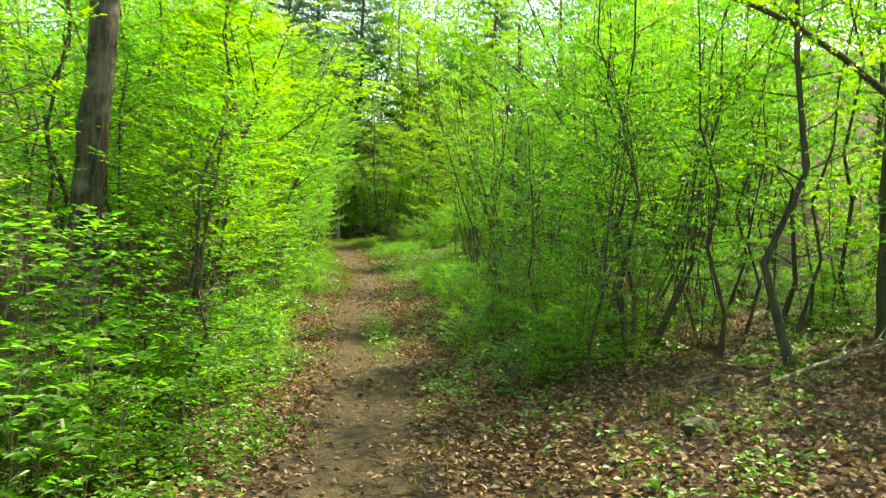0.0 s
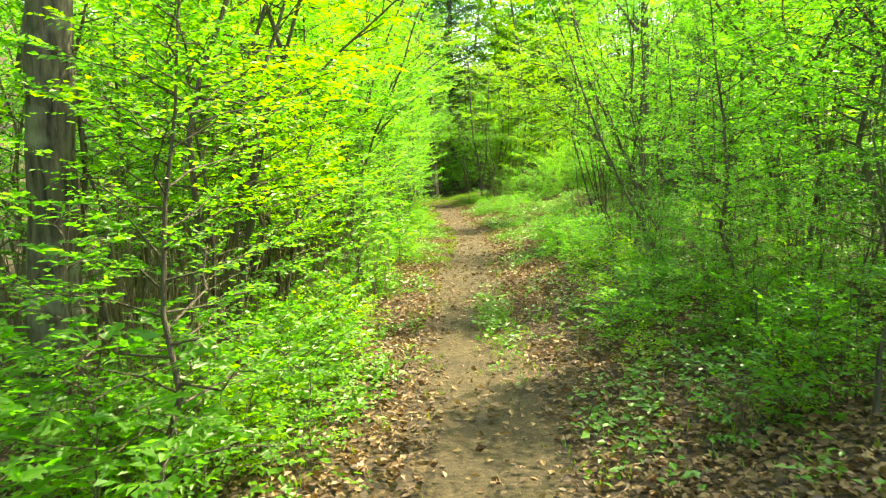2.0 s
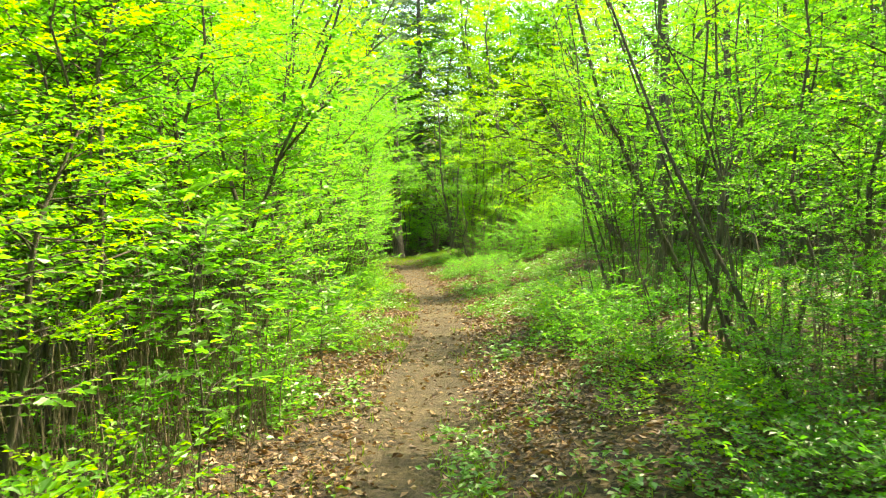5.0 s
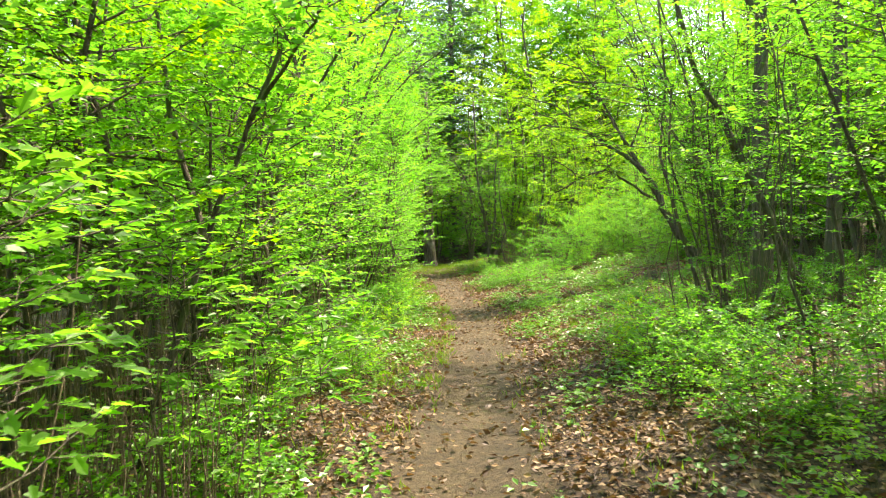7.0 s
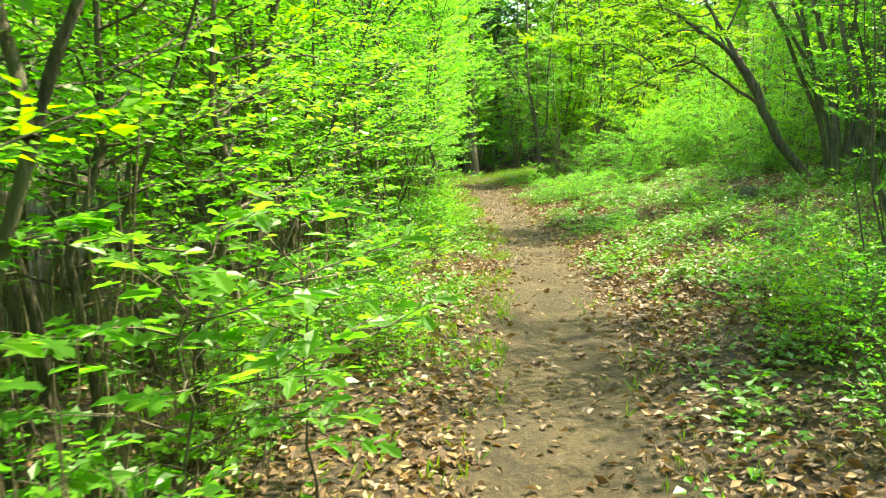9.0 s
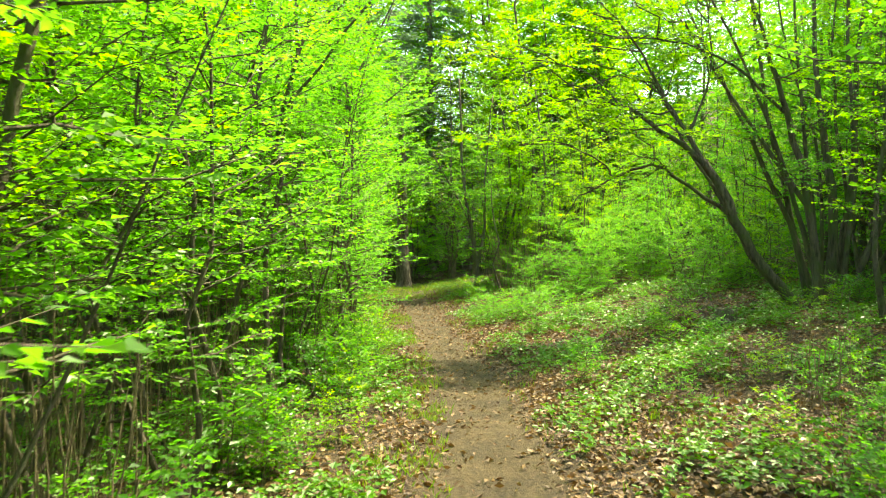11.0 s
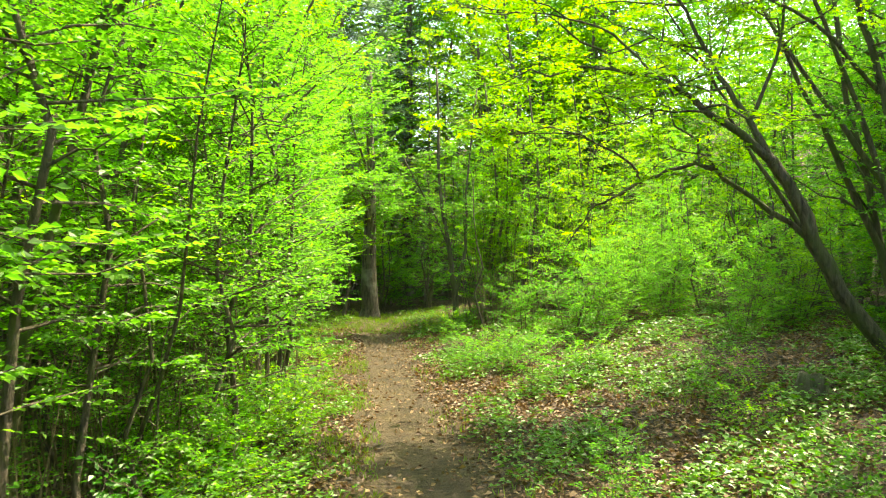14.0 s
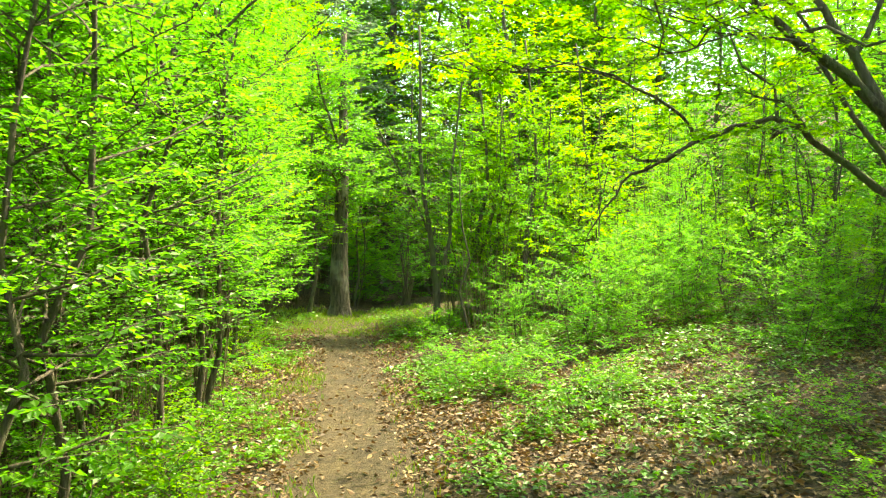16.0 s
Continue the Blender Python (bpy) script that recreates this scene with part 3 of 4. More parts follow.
    for _ in range(44):
        put(mid, [1, 0, 2], rng.uniform(-9, 12), rng.uniform(41, 46), 0.45, 0.9)
    for _ in range(26):
        x, y = rng.uniform(-4, 9), rng.uniform(39, 42)
        put(bush, [0, 0, 1], x, y, 0.8, 1.3)
    for _ in range(9):
        put(low, [0, 1, 2], rng.uniform(3.9, 5.8), rng.uniform(24.2, 25.1), 0.5, 0.8)
    # young trees added past the view's edge, to shade the leaf-covered bank
    for x, y in ((4.9, 5.4), (5.6, 6.5), (6.4, 7.3), (5.6, 4.6), (6.8, 5.8)):
        put(mid, [0, 1, 3], x, y, 0.85, 1.05)
    # tall wood all round
    for x, y in ((6.4, 16.5), (8.2, 18.4), (6.9, 20.6), (9.4, 21.8), (7.4, 23.6), (9.0, 26.0), (7.6, 28.6), (10.0, 14.5)):
        put(tall, [0, 1, 0], x, y, 0.7, 0.9)
    y = 13.5
    while y < 36:
        put(mid, [0, 2, 1], trail(y) - 3.6 - rng.uniform(0, 0.9), y, 1.25, 1.55)
        y += rng.uniform(1.3, 2.0)
    for _ in range(34):
        put(tall, [0, 1, 1, 0], rng.uniform(-10, 15), rng.uniform(45.5, 55), 0.95, 1.25)
    for x, y in ((1.6, 46.5), (3.6, 47.5), (4.6, 44.0), (6.2, 45.0), (0.2, 48.0), (2.4, 50.0)):
        put(tall, [0, 1], x, y, 1.25, 1.5)
    for _ in range(11):
        put(tall, [0, 1], rng.uniform(-8.5, -4.6), rng.uniform(25, 42), 0.75, 1.05)
    for _ in range(10):
        put(tall, [0, 1, 1], rng.choice([-1, 1]) * rng.uniform(3.5, 8) + 1.5, rng.uniform(38, 45), 0.85, 1.15)
    for _ in range(8):
        put(tall, [0, 1], rng.uniform(7.5, 12), rng.uniform(24, 38), 0.7, 0.95)
    for x, y in ((1.8, 43.8), (3.6, 42.8), (5.4, 43.6), (2.6, 40.6), (4.8, 39.8)):
        put(tall, [0, 1], x, y, 1.0, 1.2)
    for x, y in ((-6.2, 40.5), (-7.5, 42), (-8, 39.5), (-6.6, 44.5)):
        put(tall, [0, 1, 0], x, y, 0.8, 1.0)
    for _ in range(14):
        put(tall, [0, 1, 2], rng.uniform(-13, -8.5), rng.uniform(0, 40), 0.8, 1.1)
    for _ in range(12):
        put(tall, [0, 1, 2], rng.uniform(10, 15), rng.uniform(6, 40), 0.6, 0.9)
    for _ in range(6):
        put(tall, [0, 2], rng.uniform(-9, 9), rng.uniform(-14, -6), 0.8, 1.1)
    near[4] += [(2.7, 8.3, 30.0, 0.9), (3.4, 9.6, 130.0, 1.0), (2.2, 10.4, 220.0, 0.85)]
    near[0] += [(-1.3, 5.35, 40.0, 0.78), (-1.5, 7.3, 200.0, 0.85)]
    low[0] += [(-1.2, 4.6, 0.0, 1.2), (-1.35, 6.2, 120.0, 1.2)]
    place(MAPLE, [(-1.22, 10.75, 20.0, 0.95), (-1.7, 14.6, 140.0, 0.9), (-1.5, 12.2, 250.0, 1.0), (-1.85, 4.6, 300.0, 0.95), (-2.0, 3.3, 60.0, 0.95), (-2.3, 5.6, 10.0, 1.0), (-1.7, 5.9, 95.0, 0.9), (-2.1, 4.1, 170.0, 0.9)], USED)
    place(BROAD, [(-1.1, 14.1, 30.0, 1.3), (-1.4, 13.5, 170.0, 1.1), (-1.75, 18.6, 80.0, 0.8), (-1.6, 18.95, 250.0, 0.7), (-1.5, 4.2, 10.0, 0.9), (-1.75, 3.9, 110.0, 0.85), (-1.6, 3.2, 200.0, 0.8), (-1.45, 5.3, 60.0, 1.0), (-1.35, 6.1, 260.0, 0.9), (-1.8, 5.1, 330.0, 1.0)], USED)
    for protos, store in stores:
        for i, proto in enumerate(protos):
            place(proto, store[i], USED)


scatter()


# ---- trees that stand out ----
def limb_tree(name, label, category, limbs, bark, mat, seed, sprays, reach, size, per=6, twigs=6, shape="kite", sides=9, low=0.4, side_limbs=0):
    """A tree from its limbs: each limb is points and the radii at its two ends; leafy boughs grow from the limbs."""
    rng = np.random.default_rng(seed)
    root = tagged(new(name), label, category)
    out, wood = [], Buffer()
    for k, (pts, r0, r1, leafy) in enumerate(limbs):
        fine = []
        ctrl = [np.array(p, float) for p in pts]
        for i in range(len(ctrl) - 1):
            a, b = ctrl[max(i - 1, 0)], ctrl[min(i + 2, len(ctrl) - 1)]
            for t in np.linspace(0, 1, 5)[:-1]:
                p, q = ctrl[i], ctrl[i + 1]
                fine.append(0.5 * (2 * p + (q - a) * t + (2 * a - 5 * p + 4 * q - b) * t * t + (3 * p - a - 3 * q + b) * t ** 3))
        fine.append(ctrl[-1])
        fine = [p + (rng.normal(0, 0.012, 3) if 0 < i < len(fine) - 1 else 0) for i, p in enumerate(fine)]
        n = len(fine)
        stem = Buffer()
        radii = [(r0 + (r1 - r0) * (i / (n - 1)) ** 0.8) * (1.0 + rng.normal(0, 0.05)) for i in range(n)]
        if fine[0][2] < 1.0 and k == 0:
            radii[0] *= 1.35
        stem.tube(fine, radii, sides)
        part("trunk" if k == 0 else "limb", stem.mesh("limb", bark), root)
        for b in range(int(sprays * leafy)):
            u = low + (1 - low) * (b + rng.uniform(0, 1)) / max(1, int(sprays * leafy))
            a = rng.uniform(0, 6.28)
            spray(rng, wood, out, along(fine, min(u, 0.99)), np.array([math.cos(a), math.sin(a), rng.uniform(-0.1, 0.7)]),
                  reach * rng.uniform(0.5, 1.1), 0.006, per, size, twigs)
        for b in range(side_limbs if leafy > 0.3 else 0):
            start = along(fine, rng.uniform(0.3, 0.95))
            way = np.array([rng.normal(-0.5, 0.5), rng.normal(-0.15, 0.6), rng.uniform(-0.15, 0.7)])
            tip = start + way / np.linalg.norm(way) * rng.uniform(0.7, 1.5)
            bough = bend(rng, start, tip, 5, 0.05)
            wood.tube(bough, np.linspace(min(0.016, r0 * 0.5), 0.003, 6), 5, False)
            for u in rng.uniform(0.3, 1.0, 4):
                a = rng.uniform(0, 6.28)
                spray(rng, wood, out, along(bough, min(u, 0.99)), np.array([math.cos(a), math.sin(a), rng.uniform(-0.3, 0.4)]),
                      reach * rng.uniform(0.35, 0.7), 0.004, per, size, twigs)
    part("branchwork", wood.mesh("branchwork", bark), root, kind="stuff")
    part("crown", crown_mesh(rng, out, shape, mat), root, kind="stuff")
    return root


# the many-stemmed tree that leans over the path from the clearing
G = 0.42
limb_tree("leaning_tree", "dark many-stemmed tree leaning over the path from the clearing", "tree", [
    ([(4.72, 25.0, G - 0.2), (4.6, 25.0, 0.5), (4.03, 24.95, 1.25), (3.56, 24.9, 2.17), (3.3, 24.85, 2.53)], 0.1, 0.06, 0.0),
    ([(3.3, 24.85, 2.53), (2.66, 24.8, 3.0), (2.12, 24.7, 3.31), (1.47, 24.6, 3.37)], 0.05, 0.012, 0.9),
    ([(3.3, 24.85, 2.53), (3.1, 24.9, 2.94), (2.83, 25.0, 3.44), (2.4, 25.1, 4.3), (1.9, 25.1, 4.9)], 0.045, 0.01, 1.1),
    ([(4.03, 24.95, 1.25), (3.77, 25.1, 1.79), (3.08, 25.2, 2.29), (2.65, 25.2, 2.54), (2.1, 25.2, 2.35), (1.6, 25.2, 2.1)], 0.042, 0.01, 0.5),
    ([(2.1, 25.2, 2.35), (1.9, 25.2, 2.6), (1.3, 25.3, 2.9), (0.7, 25.3, 2.85)], 0.017, 0.005, 0.5),
    ([(5.0, 25.2, G - 0.2), (5.06, 25.2, 0.86), (4.93, 25.2, 1.99), (4.69, 25.2, 3.1), (4.44, 25.1, 3.81), (4.1, 25.0, 4.8), (3.6, 25.0, 6.4)], 0.085, 0.015, 1.4),
    ([(4.95, 25.2, 1.9), (4.3, 25.4, 3.0), (3.6, 25.6, 4.2), (2.8, 25.6, 5.4)], 0.042, 0.01, 1.1),
    ([(4.6, 25.2, 3.3), (3.7, 24.8, 3.9), (2.8, 24.6, 4.2), (1.9, 24.5, 4.2)], 0.028, 0.007, 0.9),
    ([(2.12, 24.7, 3.31), (1.7, 24.8, 3.75), (1.1, 24.9, 4.0), (0.5, 25.0, 4.05)], 0.018, 0.005, 0.6),
    ([(2.66, 24.8, 3.0), (2.1, 24.6, 2.95), (1.5, 24.5, 2.75)], 0.014, 0.004, 0.4),
    ([(3.77, 25.1, 1.79), (3.2, 25.4, 2.9), (2.9, 25.5, 3.6), (2.3, 25.6, 4.6)], 0.03, 0.007, 0.8),
    ([(1.6, 25.2, 2.1), (1.35, 25.2, 1.75), (1.25, 25.2, 1.5)], 0.01, 0.003, 0.3),
    ([(3.1, 24.9, 2.94), (3.4, 24.8, 3.8), (3.3, 24.7, 4.9)], 0.025, 0.006, 0.9),
], BARK_DARK, LEAF_YOUNG_SUNLIT, 61, 9, 0.8, 0.055, 7, 7, side_limbs=4)
limb_tree("coppiced_tree", "clump of dark slender stems rising in a fan", "tree", [
    ([(5.4, 25.6, G - 0.1), (5.5, 25.6, 1.8), (5.3, 25.6, 3.6), (5.2, 25.6, 6.5)], 0.1, 0.02, 1.2),
    ([(5.5, 25.8, G - 0.1), (5.9, 25.8, 2.2), (6.0, 25.8, 4.2), (6.4, 25.8, 7.0)], 0.085, 0.02, 1.2),
    ([(5.3, 25.9, G - 0.1), (5.0, 26.0, 2.0), (4.6, 26.0, 4.0), (4.3, 26.0, 6.8)], 0.07, 0.015, 1.2),
    ([(5.6, 25.5, G - 0.1), (6.2, 25.3, 2.0), (6.9, 25.2, 4.0), (7.2, 25.1, 6.0)], 0.07, 0.015, 1.2),
    ([(5.35, 25.7, G - 0.1), (4.75, 25.9, 2.2), (4.0, 26.1, 4.0), (3.2, 26.2, 5.8)], 0.055, 0.012, 1.0),
    ([(5.5, 25.5, G - 0.1), (5.75, 25.4, 2.4), (5.6, 25.3, 4.6), (5.7, 25.2, 6.6)], 0.05, 0.012, 1.0),
    ([(5.2, 25.4, G - 0.1), (4.9, 25.3, 1.6), (4.35, 25.2, 3.2), (3.6, 25.1, 4.8), (2.9, 25.0, 5.8)], 0.05, 0.01, 1.0),
    ([(5.3, 25.5, G - 0.1), (5.1, 25.4, 2.0), (4.85, 25.3, 4.2), (4.8, 25.2, 6.2)], 0.045, 0.01, 1.0),
    ([(5.6, 25.7, G - 0.1), (5.9, 25.9, 1.8), (5.7, 26.0, 3.8), (5.9, 26.1, 6.0)], 0.05, 0.01, 1.0),
    ([(5.7, 25.6, G - 0.1), (6.5, 25.5, 1.6), (7.3, 25.4, 3.2), (8.0, 25.3, 4.6)], 0.05, 0.01, 1.0),
    ([(5.45, 25.9, G - 0.1), (5.6, 26.2, 2.6), (5.2, 26.4, 4.4), (4.9, 26.5, 6.4)], 0.04, 0.008, 1.0),
], BARK_DARK, LEAF, 62, 8, 0.9, 0.055, 7, 7, side_limbs=4)
limb_tree("tree", "straight dark trunk of a tree behind the shrubs", "tree", [
    ([(3.6, 19.1, 0.0), (3.58, 19.1, 2.0), (3.62, 19.1, 4.0), (3.5, 19.1, 6.4)], 0.17, 0.04, 2.2),
    ([(3.6, 19.1, 3.4), (4.2, 19.0, 4.4), (5.0, 19.0, 5.2)], 0.05, 0.012, 1.0),
    ([(3.6, 19.1, 4.0), (3.0, 19.2, 4.8), (2.2, 19.3, 5.3)], 0.05, 0.012, 1.0),
], BARK_DARK, LEAF, 63, 12, 1.0, 0.056, 8, 7, low=0.5)
limb_tree("tree", "dark trunk leaning out of the thicket", "tree", [
    ([(3.5, 17.1, 0.1), (3.05, 17.0, 1.0), (2.73, 17.0, 1.74), (2.46, 17.0, 2.3), (2.15, 17.0, 2.95), (1.8, 17.0, 4.4)], 0.055, 0.02, 1.0),
    ([(2.6, 17.0, 2.0), (2.9, 17.1, 3.0), (3.0, 17.2, 4.6)], 0.04, 0.012, 1.0),
], BARK_DARK, LEAF, 64, 4, 0.7, 0.05, 7, 6, low=0.6)
limb_tree("tree", "dark upright trunk with several limbs in the shade", "tree", [
    ([(4.6, 19.4, 0.2), (4.65, 19.4, 2.0), (4.72, 19.4, 4.2), (4.6, 19.4, 7.5)], 0.12, 0.03, 1.0),
    ([(4.65, 19.4, 1.8), (5.1, 19.4, 3.0), (5.3, 19.4, 4.6)], 0.05, 0.012, 1.0),
], BARK_DARK, LEAF, 65, 8, 0.9, 0.056, 8, 7, low=0.5)
limb_tree("large_tree", "thick furrowed grey-brown trunk among leafy saplings", "tree", [
    ([(-2.84, 7.6, -0.3), (-2.84, 7.6, 0.2), (-2.78, 7.6, 1.6), (-2.68, 7.6, 3.4), (-2.6, 7.65, 8.0)], 0.215, 0.11, 1.0),
    ([(-2.67, 7.6, 3.9), (-2.1, 8.1, 4.8), (-1.4, 8.6, 5.5)], 0.06, 0.015, 1.2),
    ([(-2.66, 7.6, 4.4), (-3.6, 7.2, 5.6), (-4.8, 6.8, 6.6)], 0.06, 0.015, 1.0),
], BARK_BIG, LEAF_YOUNG_SUNLIT, 66, 16, 1.1, 0.055, 9, 7, low=0.5, sides=16)
limb_tree("twin_stemmed_tree", "pair of thin dark stems standing at the bend", "tree", [
    ([(0.4, 33.3, -0.1), (0.4, 33.3, 0.8), (0.28, 33.3, 1.8), (0.1, 33.3, 3.0), (0.0, 33.3, 5.6)], 0.085, 0.02, 1.6),
    ([(0.38, 33.3, 0.8), (0.62, 33.3, 1.9), (0.62, 33.3, 3.0), (0.85, 33.3, 5.2)], 0.05, 0.012, 1.5),
    ([(0.28, 33.3, 1.9), (-0.15, 33.4, 2.8), (-0.7, 33.4, 3.8)], 0.03, 0.01, 1.5),
], BARK_DARK, LEAF, 67, 16, 1.0, 0.06, 8, 7, low=0.35)
for bx, by, s in ((1.2, 33.9, 71), (1.6, 34.4, 72), (2.1, 33.8, 73), (3.2, 34.6, 74)):
    gz = float(land(bx, by))
    limb_tree("tree", "thin dark brown stem beyond the shrubs at the bend", "tree", [
        ([(bx, by, gz - 0.1), (bx - 0.08, by, gz + 1.2), (bx + 0.1, by, gz + 2.6), (bx - 0.15, by, gz + 5.0)], 0.06, 0.015, 1.5),
        ([(bx - 0.05, by, gz + 1.0), (bx + 0.3, by, gz + 2.2), (bx + 0.35, by, gz + 3.8)], 0.035, 0.01, 1.5),
    ], BARK_DARK, LEAF_YOUNG_SUNLIT, s, 16, 1.0, 0.06, 8, 7, low=0.3)
limb_tree("large_tree", "brown straight trunk at the far end of the path", "tree", [
    ([(-1.62, 36.6, 0.1), (-1.64, 36.6, 2.0), (-1.6, 36.6, 3.6), (-1.65, 36.6, 6.4)], 0.24, 0.06, 3.0),
    ([(-1.6, 36.6, 3.8), (-2.4, 36.4, 4.6), (-3.4, 36.2, 5.2)], 0.06, 0.015, 1.2),
    ([(-1.6, 36.5, 2.6), (-1.7, 35.8, 3.1), (-1.9, 35.2, 3.4)], 0.04, 0.012, 1.6),
    ([(-1.6, 36.5, 3.6), (-1.9, 35.6, 4.6), (-2.0, 34.8, 5.3)], 0.04, 0.012, 1.6),
], BARK_BIG, LEAF, 68, 22, 1.2, 0.07, 9, 8, low=0.34, sides=14)
limb_tree("tree", "tree whose long bare branch reaches over the path", "tree", [
    ([(5.4, 7.2, 0.3), (5.3, 7.2, 2.0), (5.25, 7.1, 4.0), (5.3, 7.2, 7.0)], 0.12, 0.05, 1.0),
    ([(5.27, 7.15, 2.9), (4.4, 7.1, 3.45), (3.2, 7.0, 3.85), (2.0, 6.9, 3.95), (0.9, 6.8, 4.0)], 0.045, 0.01, 0.7),
    ([(3.2, 7.0, 3.85), (2.4, 7.3, 4.3), (1.6, 7.5, 4.5)], 0.02, 0.006, 0.8),
], BARK_DARK, LEAF_YOUNG_SUNLIT, 69, 10, 0.6, 0.07, 5, 5, low=0.3)
# boughs that lean out of the thicket on the other side
limb_tree("leaning_sapling", "slanting dark sapling with sunlit yellow-green leaves", "tree", [
    ([(-1.95, 8.4, -0.2), (-1.75, 8.5, 1.0), (-1.5, 8.6, 2.2), (-1.0, 8.7, 3.6), (-0.7, 8.7, 4.4)], 0.024, 0.008, 1.4),
    ([(-1.6, 8.55, 1.7), (-1.2, 8.7, 2.2), (-0.6, 8.9, 2.75), (-0.2, 9.0, 3.1)], 0.015, 0.005, 1.0),
    ([(-1.45, 8.6, 2.3), (-1.7, 8.6, 3.4), (-1.6, 8.7, 4.6)], 0.02, 0.006, 1.2),
], BARK_DARK, LEAF_YOUNG_SUNLIT, 70, 16, 0.7, 0.075, 6, 6, "oval")
limb_tree("leaning_sapling", "slanting thin sapling with broad sunlit leaves", "tree", [
    ([(-2.0, 13.2, -0.2), (-1.7, 13.3, 0.9), (-1.35, 13.4, 1.9), (-0.9, 13.5, 3.0), (-0.5, 13.6, 4.2)], 0.024, 0.008, 1.4),
    ([(-1.6, 13.3, 1.2), (-1.9, 13.5, 2.3), (-2.0, 13.6, 3.6)], 0.022, 0.006, 1.2),
    ([(-1.35, 13.4, 1.9), (-1.0, 13.0, 2.2), (-0.75, 12.6, 2.3)], 0.014, 0.005, 0.6),
], BARK_DARK, LEAF, 75, 16, 0.7, 0.08, 6, 6, "oval")


for lx, ly, lean, high, leaf, s in ((-2.3, 16.6, 1.5, 5.4, LEAF_YOUNG_SUNLIT, 81), (-2.5, 21.5, 1.9, 6.2, LEAF, 82), (-2.8, 26.5, 1.8, 6.0, LEAF, 83),
                                    (3.9, 12.5, -1.7, 5.4, LEAF, 86), (-3.0, 30.5, 1.6, 6.8, LEAF, 89), (-3.2, 24.0, 2.0, 7.4, LEAF, 91)):
    gz = float(land(lx, ly))
    limb_tree("leaning_sapling", "slender tree arching over the path with light green leaves", "tree", [
        ([(lx, ly, gz - 0.1), (lx + 0.15 * lean, ly, gz + 0.3 * high), (lx + 0.45 * lean, ly + 0.1, gz + 0.65 * high), (lx + lean, ly + 0.2, gz + high)], 0.04, 0.01, 1.6),
        ([(lx + 0.25 * lean, ly, gz + 0.45 * high), (lx + 0.75 * lean, ly - 0.3, gz + 0.62 * high), (lx + 1.15 * lean, ly - 0.5, gz + 0.7 * high)], 0.02, 0.006, 1.2),
        ([(lx + 0.35 * lean, ly, gz + 0.55 * high), (lx + 0.3 * lean, ly + 0.6, gz + 0.8 * high), (lx + 0.6 * lean, ly + 0.9, gz + 0.98 * high)], 0.02, 0.006, 1.2),
    ], BARK_DARK, leaf, s, 14, 0.9, 0.052, 9, 7, low=0.35)


def make_pine(seed, x, y, height):
    rng = np.random.default_rng(seed)
    z = float(land(x, y))
    root = tagged(new("pine_tree"), "tall pine with haze-pale blue-green needles behind the wood", "tree", "pines")
    stem = Buffer()
    stem.tube(bend(rng, (x, y, z - 0.1), (x, y, z + height), 6, 0.1), np.linspace(0.22, 0.03, 7), 10)
    part("trunk", stem.mesh("trunk", BARK_BIG), root)
    wood, out = Buffer(), []
    for b in range(110):
        u = 0.16 + 0.84 * (b + rng.uniform(0, 1)) / 110
        a = b * 2.4
        spray(rng, wood, out, np.array([x, y, z + height * u]), np.array([math.cos(a), math.sin(a), 0.15]), 2.6 * (1.15 - u) * rng.uniform(0.7, 1.2) + 0.4, 0.03, 12, 0.26, 10)
    part("branchwork", wood.mesh("branchwork", BARK_DARK), root, kind="stuff")
    part("crown", crown_mesh(rng, out, "kite", NEEDLE_HAZED, 0.22, 0.8), root, kind="stuff")


for k, (px, py, ph) in enumerate(((-3.3, 43.5, 16.5), (-0.9, 46.5, 18.0), (-5.4, 48.0, 17.0), (7.5, 50.0, 16.0))):
    make_pine(90 + k, px, py, ph)


# ---- what lies on the ground ----
def patchy(x, y, s, seed):
    return np.sin(s * x * 1.3 + seed) * np.sin(s * y + 2.1 * seed) + 0.6 * np.sin(s * 2.3 * x - 1.7 * s * y + seed)


def build_litter():
    rng = np.random.default_rng(101)
    n = 190000
    y = rng.uniform(0, 34, n)
    x = trail(y) + np.where(rng.uniform(0, 1, n) < 0.72, rng.normal(0.3, 1.5, n), rng.uniform(-5, 7, n))
    y[:38000], x[:38000] = rng.uniform(16, 33, 38000), rng.uniform(0.6, 6.5, 38000)
    y[38000:54000], x[38000:54000] = rng.uniform(2.5, 9, 16000), rng.uniform(0.8, 6, 16000)
    off = x - trail(y)
    want = np.clip((np.abs(off) - 0.22) / 0.4, 0.13, 1.0)
    want *= np.clip(0.75 + 0.3 * patchy(x, y, 0.9, 1.0), 0.25, 1.0)
    keep = rng.uniform(0, 1, n) < want
    x, y = x[keep], y[keep]
    n = len(x)
    base = np.stack([x, y, land(x, y) + rng.uniform(0.004, 0.035, n)], 1)
    a = rng.uniform(0, 2 * math.pi, n)
    way = np.stack([np.cos(a), np.sin(a), rng.normal(0, 0.25, n)], 1)
    normal = np.tile((0, 0, 1.0), (n, 1)) + rng.normal(0, 0.6, (n, 3))
    le = rng.uniform(0.028, 0.072, n)
    me = leaves("leaf_litter", base, way, normal, le, le * rng.uniform(0.45, 0.75, n), "kite", LITTER)
    tagged(new("leaf_litter", me), "curled brown dead leaves covering the forest floor", "leaf litter", kind="stuff")


